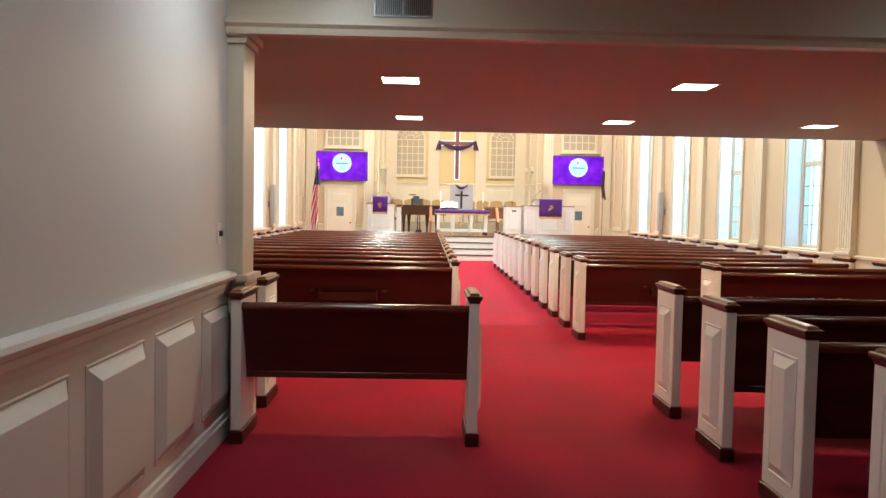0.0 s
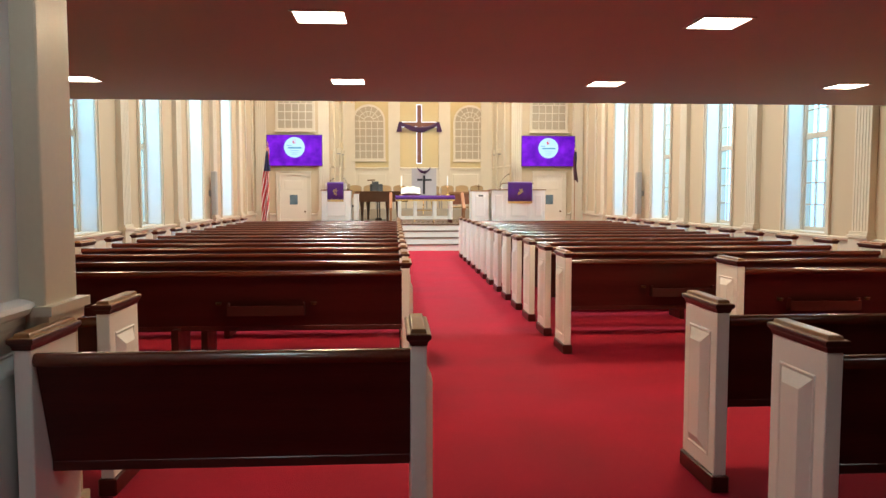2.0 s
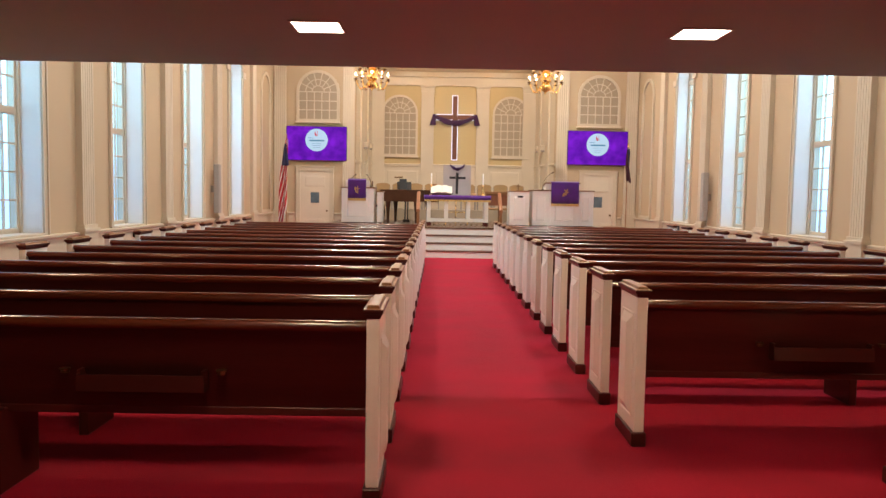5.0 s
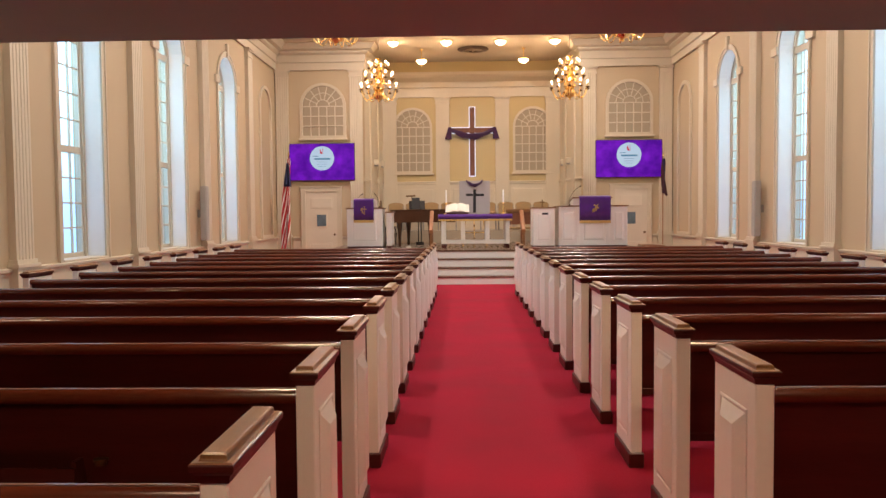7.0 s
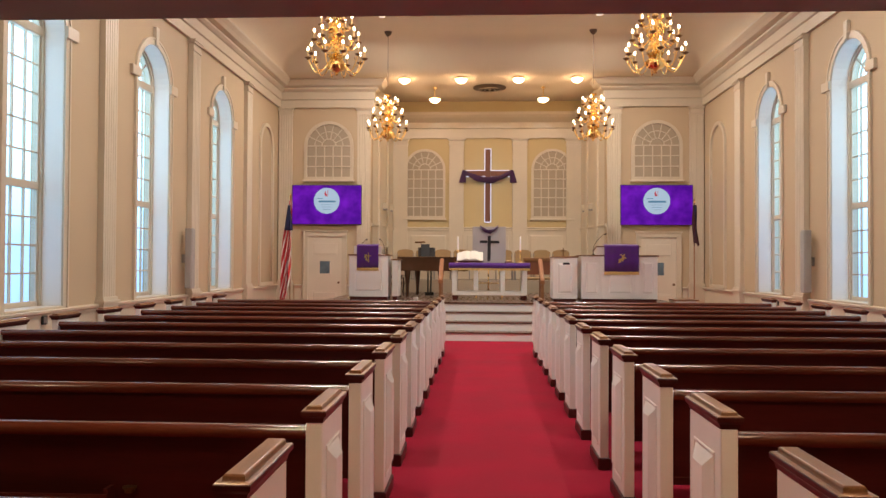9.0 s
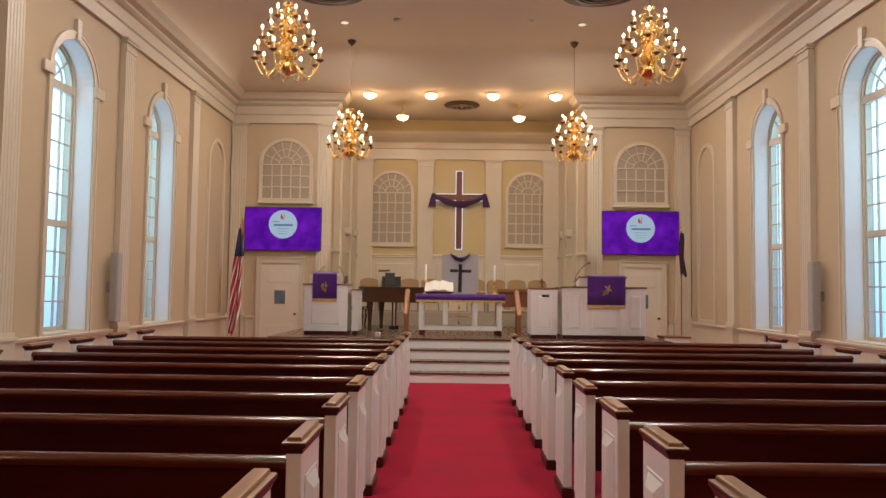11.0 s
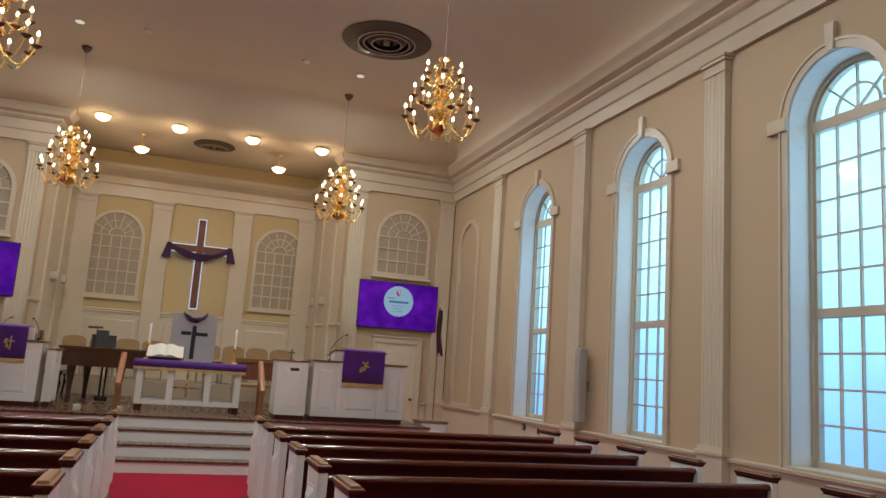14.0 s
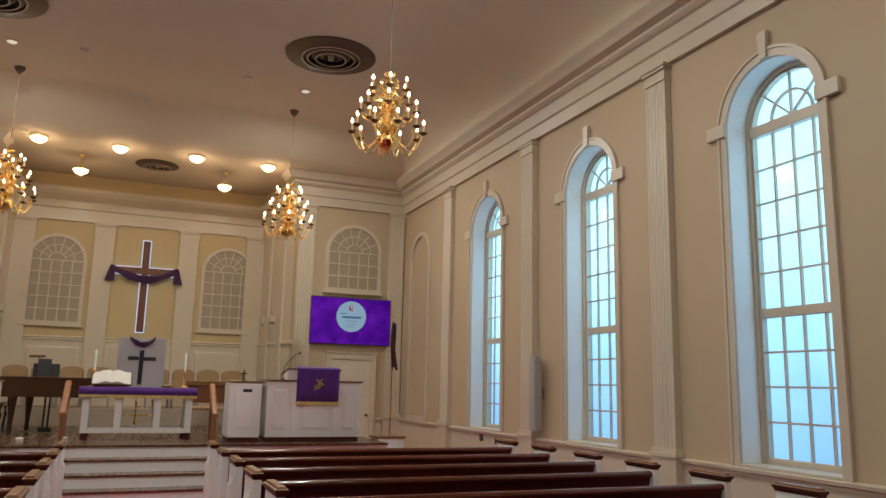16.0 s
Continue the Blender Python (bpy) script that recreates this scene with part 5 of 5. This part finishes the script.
def open_bible():
    ob = thing("open_book", "large open book on a low stand on the altar", "book", at=(0.75, AY + 0.15, 1.478))
    m = pose(0, 0, 0.01, 30, 0, 0)
    bm = bmesh.new()
    for s in (-1, 1):
        rows = []
        for k in range(9):
            f = k / 8
            x = s * 0.28 * f
            h = 0.045 * math.sin(math.pi * min(1, f * 1.25 + 0.12)) * (1 - 0.35 * f) + 0.012
            rows.append([bm.verts.new(m @ Vector(p)) for p in ((x, 0.0, 0.035), (x, 0.0, 0.035 + h), (x, 0.36, 0.035 + h), (x, 0.36, 0.035))])
        for p, q in zip(rows, rows[1:]):
            for j in range(4):
                bm.faces.new((p[j], p[(j + 1) % 4], q[(j + 1) % 4], q[j]))
        bm.faces.new(rows[0])
        bm.faces.new(rows[-1])
    part("page_block", bm, PAPER, ob, "cream open pages", smooth=True)
    part("cover", box(bmesh.new(), -0.295, 0.295, -0.012, 0.375, 0.022, 0.034, m=m), INK, ob, "black cover")
    bm = box(bmesh.new(), -0.25, 0.25, 0.0, 0.36, 0.008, 0.021, m=m)
    box(bm, -0.25, 0.25, -0.03, -0.012, 0.01, 0.05, m=m)
    for x in (-0.2, 0.18):
        box(bm, x, x + 0.02, 0.27, 0.31, 0.0, 0.15)
        box(bm, x, x + 0.02, -0.02, 0.31, 0.0, 0.02)
    part("book_stand", bm, DARKBRASS, ob, "dark metal stand")


open_bible()


def candlestick(x):
    ob = thing("candlestick", "brass candlestick with a tall white candle", "candlestick", "altar candles", at=(x, AY + 0.4, 1.478))
    part("stick", lathe(bmesh.new(), [(0.062, 0), (0.062, 0.012), (0.04, 0.025), (0.016, 0.045), (0.011, 0.10), (0.02, 0.125), (0.011, 0.15), (0.010, 0.22), (0.022, 0.245), (0.036, 0.262), (0.036, 0.27), (0.02, 0.275)], n=18), BRASS, ob, smooth=True)
    part("candle", lathe(bmesh.new(), [(0.018, 0.272), (0.018, 0.57), (0.012, 0.578)], n=14), WAX, ob, "white wax candle", smooth=True)
    part("wick", tube(bmesh.new(), [(0, 0, 0.577), (0.001, 0, 0.592)], 0.002, 6), INK, ob)


candlestick(0.48)
candlestick(1.845)
ag = thing("offering_plate", "small brass plate with a cushion on the altar", "plate", at=(1.58, AY + 0.25, 1.478))
part("plate", lathe(bmesh.new(), [(0.06, 0), (0.10, 0.02), (0.105, 0.026), (0.09, 0.026), (0.05, 0.012)], n=22), BRASS, ag, smooth=True)
part("cushion", lathe(bmesh.new(), [(0.045, 0.013), (0.07, 0.03), (0.05, 0.055), (0.01, 0.06)], n=18), TAN, ag, smooth=True)


# easel with the painted board
EY = 24.75
ez = thing("easel", "brass tripod easel behind the altar", "easel", at=(0, 0, 0))
for x0, x1, dy in ((1.02, 0.88, -0.1), (1.28, 1.47, -0.1), (1.16, 1.16, 0.55)):
    part("leg", tube(bmesh.new(), [(x0, EY + 0.05, 2.2), (x1, EY + dy, PLAT)], 0.012, 8), BRASS, ez)
part("ledge", tube(bmesh.new(), [(0.80, EY - 0.06, 1.36), (1.55, EY - 0.06, 1.36)], 0.012, 8), BRASS, ez)
part("brace", tube(bmesh.new(), [(0.9, EY - 0.06, 1.02), (1.42, EY - 0.06, 1.02)], 0.009, 8), BRASS, ez)
bd = thing("painted_board", "grey board with a painted black cross on an easel", "board", at=(1.17, EY, 1.375))
boxed("board", -0.375, 0.375, -0.05, -0.03, 0, 0.92, GREY, bd, bevel=0.003)
bm = bmesh.new()
box(bm, -0.040, 0.030, -0.0535, -0.0505, 0.14, 0.71, m=pose(0, 0, 0, 0, 0.6, 0))
box(bm, -0.21, -0.041, -0.0536, -0.0506, 0.545, 0.605)
box(bm, 0.031, 0.23, -0.0536, -0.0506, 0.54, 0.60)
part("black_cross", bm, INK, bd, "black brushed cross")
swag("board_drape", "small dark purple cloth looped on the board", (1.165, EY - 0.055, 2.30), 0.20, 0.11, 0, 0.035)


# ---- piano, bench, chairs ----
def grand_piano():
    ob = thing("grand_piano", "dark brown grand piano with closed lid, keyboard end outward", "piano", at=(-0.22, 25.0, PLAT))
    out = [(-0.66, 0.0), (0.70, 0.0), (0.76, 0.12), (0.74, 0.40), (0.55, 0.62), (0.30, 0.72), (0.10, 0.92), (-0.05, 1.25), (-0.25, 1.45), (-0.48, 1.45), (-0.64, 1.25), (-0.66, 0.9)]
    out = [(1.14 * x + 0.04, y) for x, y in out]

    def slab(z0, z1, grow):
        bm = bmesh.new()
        f = bm.faces.new([bm.verts.new((x * grow, 0.6 + (y - 0.6) * grow, z0)) for x, y in out])
        up = bmesh.ops.extrude_face_region(bm, geom=[f])["geom"]
        bmesh.ops.translate(bm, verts=[g for g in up if isinstance(g, bmesh.types.BMVert)], vec=(0, 0, z1 - z0))
        return bm

    part("case", slab(0.60, 0.90, 1.0), PIANO, ob)
    part("lid", slab(0.902, 0.925, 1.02), PIANO, ob)
    for x, y in ((-0.5, 0.15), (0.28, 0.12), (0.6, 0.2), (-0.35, 1.2)):
        part("leg", lathe(bmesh.new(), [(0.03, 0), (0.04, 0.05), (0.035, 0.12), (0.05, 0.35), (0.075, 0.6)], (x, y, 0), 12), PIANO, ob, smooth=True)
    bm = box(bmesh.new(), -0.10, 0.10, 0.30, 0.42, 0.02, 0.10)
    box(bm, -0.05, -0.02, 0.34, 0.37, 0.10, 0.60)
    box(bm, 0.02, 0.05, 0.34, 0.37, 0.10, 0.60)
    part("pedal_lyre", bm, BLACK, ob)
    boxed("keyboard", -0.75, -0.661, 0.15, 1.2, 0.64, 0.74, BLACK, ob)
    bm = bmesh.new()
    box(bm, -0.20, 0.20, -0.012, 0.0, 0, 0.22, m=pose(-0.06, 0.25, 0.93, -14, 0, 8))
    part("music_desk", bm, BLACK, ob)
    bm = box(bmesh.new(), -0.17, 0.03, -0.03, 0.0, 0.01, 0.30, m=pose(-0.02, 0.24, 0.925, -10, 0, 8))
    part("music_book", bm, INK, ob)
    part("piano_lamp", tube(bmesh.new(), [(-0.2, 0.3, 0.926), (-0.2, 0.32, 1.26), (-0.2, 0.28, 1.27)], 0.006, 8), DARKBRASS, ob)
    part("lamp_shade", tube(bmesh.new(), [(-0.34, 0.27, 1.265), (-0.10, 0.27, 1.275)], 0.022, 10), DARKBRASS, ob)


grand_piano()


def piano_bench():
    ob = thing("piano_bench", "dark wooden piano bench with curved legs", "bench", at=(-1.0, 25.0, PLAT))
    boxed("seat", -0.17, 0.17, 0, 0.75, 0.44, 0.50, BLACK, ob, bevel=0.012)
    for x in (-0.14, 0.14):
        for y in (0.05, 0.70):
            part("leg", tube(bmesh.new(), [(x * 0.9, y, 0.44), (x, y, 0.30), (x * 0.85, y, 0.1), (x, y, 0)], [0.03, 0.026, 0.018, 0.016], 8), BLACK, ob, smooth=True)


piano_bench()


def choir_chair():
    ob = thing("choir_chair", "tan upholstered stacking chair against the chancel wall", "chair", "choir chairs")
    bm = bmesh.new()
    pts = []
    for k in range(13):
        a = math.pi * k / 12
        pts.append((-0.235 * math.cos(a) if 0 < k < 12 else (-0.235 if k == 0 else 0.235), 0.70 + 0.135 * math.sin(a) ** 0.6 if 0 < k < 12 else 0.70))
    ring = [(-0.22, 0.42)] + pts + [(0.22, 0.42)]
    f = bm.faces.new([bm.verts.new((x, 0.0, z)) for x, z in ring])
    up = bmesh.ops.extrude_face_region(bm, geom=[f])["geom"]
    bmesh.ops.translate(bm, verts=[g for g in up if isinstance(g, bmesh.types.BMVert)], vec=(0, 0.05, 0))
    bmesh.ops.transform(bm, matrix=pose(0, 0.0, 0, -6, 0, 0), verts=bm.verts[:])
    part("backrest", bm, TAN, ob)
    boxed("seat", -0.23, 0.23, -0.42, 0.0, 0.40, 0.46, TAN, ob, bevel=0.02)
    for x in (-0.22, 0.22):
        part("leg", tube(bmesh.new(), [(x, -0.40, 0.40), (x, -0.42, 0)], 0.012, 8), STEEL, ob)
        part("leg", tube(bmesh.new(), [(x, 0.04, 0.72), (x, 0.0, 0.40), (x, 0.06, 0)], 0.012, 8), STEEL, ob)
    return ob


cc = choir_chair()
cc.location = (-1.10, 28.4, PLAT + 0.33)
for x in (-0.58, -0.06, 0.46, 1.62, 2.14, 2.66, 3.18):
    copy_thing(cc, pose(x, 28.4, PLAT + 0.33))
structure(boxed("choir_riser", BACK_L + 0.25, BACK_R - 0.25, 27.7, BACK - 0.032, PLAT, PLAT + 0.33, LATTICE_BACK), "beige boxed riser under the choir chairs", "platform")


def clergy_bench():
    ob = thing("clergy_bench", "brown wooden bench with open back behind the altar", "bench", at=(2.0, 25.4, PLAT))
    boxed("top_rail", 0, 0.82, 0.30, 0.36, 0.83, 0.92, CAPWOOD, ob, bevel=0.012)
    boxed("back_panel", 0.04, 0.78, 0.32, 0.345, 0.52, 0.83, OAKDARK, ob)
    boxed("seat", 0, 0.82, -0.12, 0.32, 0.40, 0.46, TAN, ob, "padded tan seat", bevel=0.015)
    for x in (0, 0.76):
        boxed("end", x, x + 0.06, -0.12, 0.30, 0, 0.399, PEWWHITE, ob, bevel=0.006)
    boxed("arm", 0.76, 0.82, -0.14, 0.299, 0.60, 0.64, CAPWOOD, ob, bevel=0.008)
    boxed("arm_post", 0.765, 0.815, -0.12, -0.06, 0.461, 0.599, CAPWOOD, ob)


clergy_bench()


def handrail(x):
    """An oak rail beside the steps: two posts and a sloping rail that runs away from the nave."""
    ob = thing("handrail", "orange oak handrail beside the chancel steps", "handrail", "step handrails", at=(x, 0, 0))
    boxed("post", -0.03, 0.03, STEP + 0.93, STEP + 0.99, PLAT, 1.10, CAPWOOD, ob, bevel=0.006)
    boxed("post", -0.03, 0.03, STEP + 1.42, STEP + 1.48, PLAT, 1.46, CAPWOOD, ob, bevel=0.006)
    bm = bmesh.new()
    sweep(bm, [(-0.04, -0.03), (0.04, -0.03), (0.045, 0.01), (0.025, 0.035), (-0.025, 0.035), (-0.045, 0.01)], (0, STEP + 0.90, 1.09), (0, STEP + 1.56, 1.53), (1, 0, 0))
    part("rail", bm, OAK, ob)


handrail(0.17)
handrail(2.22)


# ---- flags, speakers, small fittings ----
def flag_on_pole(name, label, place, height, stripes, wide=1.0, lean=0.0):
    """A furled flag hanging in folds from a slanting top on a wooden pole."""
    ob = thing(name, label, "flag", at=place)
    part("pole", tube(bmesh.new(), [(0, 0, 0.03), (0, 0, height)], 0.014, 10), OAK, ob)
    part("base", lathe(bmesh.new(), [(0.16, 0), (0.16, 0.02), (0.06, 0.05), (0.03, 0.12)], n=20), BRASS, ob, smooth=True)
    part("finial", lathe(bmesh.new(), [(0.012, 0), (0.025, 0.03), (0.004, 0.11)], (0, 0, height), 12), BRASS, ob, smooth=True)
    top, low = height - 0.05, stripes[0]
    pieces = stripes[1]
    n = len(pieces)
    for k, mat in enumerate(pieces):
        bm = bmesh.new()
        rows = []
        for j in range(17):
            f = j / 16
            z = top + (low - top) * f
            spread = wide * (0.05 + 0.17 * f ** 0.6)
            a0, a1 = -1 + 2 * k / n, -1 + 2 * (k + 1) / n
            row = []
            for i in range(5):
                u = a0 + (a1 - a0) * i / 4
                x = spread * u * 0.8 + 0.03 * math.sin(4 * f + 3 * u) - lean * f
                y = -0.03 - 0.06 * abs(math.sin(5.5 * u + 1.5 * f)) * (0.35 + f) - 0.02
                row.append(bm.verts.new((x, y, z + 0.05 * math.sin(6 * u) * f)))
            rows.append(row)
        for p, q in zip(rows, rows[1:]):
            for i in range(4):
                bm.faces.new((p[i], p[i + 1], q[i + 1], q[i]))
        c = part("fold", bm, mat, ob, smooth=True)
        c.modifiers.new("thick", "SOLIDIFY").thickness = 0.006
    return ob


MAROON = material("maroon_flag_cloth", (0.06, 0.012, 0.02), 0.8, vary=0.2, scale=9, grain=200, bump=0.15)
us = flag_on_pole("striped_flag", "furled red and white striped flag on a pole", (-3.70, 26.0, 0), 3.05, (0.52, []), 1.0, 0.06)
for k in range(22):
    bm, rows = bmesh.new(), []
    for j in range(4):
        row = []
        for i in range(13):
            u = -1 + i / 6
            f = -0.18 + 0.064 * (k + j / 3) - 0.55 * u - 0.05 * math.sin(5 * u)
            f = min(1.0, max(0.0, f))
            row.append(bm.verts.new(((0.035 + 0.105 * f ** 0.6) * u + 0.03 * math.sin(4 * f + 3 * u) - 0.10 * f, -0.05 - 0.07 * abs(math.sin(5.5 * u + 1.5 * f)) * (0.35 + f), 3.0 - 2.48 * f + 0.04 * math.sin(6 * u) * f)))
        rows.append(row)
    for p, q in zip(rows, rows[1:]):
        for i in range(12):
            bm.faces.new((p[i], p[i + 1], q[i + 1], q[i]))
    part("stripe", bm, FLAGRED if k % 3 else FLAGWHITE, us, smooth=True).modifiers.new("thick", "SOLIDIFY").thickness = 0.006
bm = bmesh.new()
rows = []
for j in range(9):
    f = j / 8
    rows.append([bm.verts.new(((0.03 + 0.09 * f) * u + 0.0, -0.155 - 0.03 * abs(math.sin(4 * u)) - 0.02 * f, 2.86 - 0.62 * f)) for u in (-0.9, -0.45, 0, 0.45, 0.9)])
for p, q in zip(rows, rows[1:]):
    for i in range(4):
        bm.faces.new((p[i], p[i + 1], q[i + 1], q[i]))
can = part("canton", bm, FLAGBLUE, us, "navy canton with white specks", smooth=True)
can.modifiers.new("thick", "SOLIDIFY").thickness = 0.006
flag_on_pole("white_flag", "furled dark and cream flag on a pole in the corner", (6.15, 26.2, 0), 2.95, (1.95, [MAROON, FLAGBLUE, MAROON]), 0.45)


def column_speaker(x, y, s):
    ob = thing("column_speaker", "tall narrow grey column loudspeaker on the wall", "loudspeaker", "column speakers", at=(x, y, 1.0))
    boxed("cabinet", -0.06, 0.06, -0.08, 0.08, 0, 1.06, SPEAKER, ob, bevel=0.012)
    xs = sorted((-s * 0.061, -s * 0.067))
    boxed("grille", xs[0], xs[1], -0.065, 0.065, 0.03, 1.03, SPEAKER, ob)
    xs = sorted((s * 0.0605, s * 0.13))
    boxed("bracket", xs[0], xs[1], -0.03, 0.03, 0.45, 0.60, STEEL, ob)


SPEAKER = material("grey_speaker_cloth", (0.36, 0.34, 0.31), 0.7, vary=0.08, scale=10, grain=300, bump=0.2)
column_speaker(XR - 0.13, 20.70, 1)
column_speaker(XL + 0.13, 20.70, -1)
for x, y in ((-1.66, 28.35), (-1.58, 28.95), (3.98, 28.35), (3.90, 28.95)):
    q = thing("wall_sconce", "small cream wall speaker on the chancel side wall", "loudspeaker", "chancel wall speakers", at=(x, y, 2.95))
    s = 1 if x < 1 else -1
    xs = sorted((-s * 0.10, s * 0.10))
    boxed("case", xs[0], xs[1], -0.07, 0.07, 0, 0.16, WHITE, q, bevel=0.012)
    boxed("lower_lip", xs[0] * 0.7, xs[1] * 0.7, -0.055, 0.055, -0.04, -0.001, STEEL, q, bevel=0.006)
for x, s in ((XR - 0.02, -1), (XL + 0.02, 1)):
    q = thing("wall_outlet", "small dark socket on the white wainscot", "socket", "wall sockets", at=(x, 22.2, 0.74))
    boxed("plate", -0.007, 0.007, -0.03, 0.03, -0.045, 0.045, INK, q, bevel=0.002)
for x, y in ((0.2, 23.1), (-0.35, 23.05)):
    q = thing("small_speaker", "small white floor monitor box on the platform edge", "monitor", "floor monitors", at=(x, y, PLAT))
    boxed("case", -0.05, 0.05, 0, 0.1, 0, 0.09, PLASTIC, q, bevel=0.012)
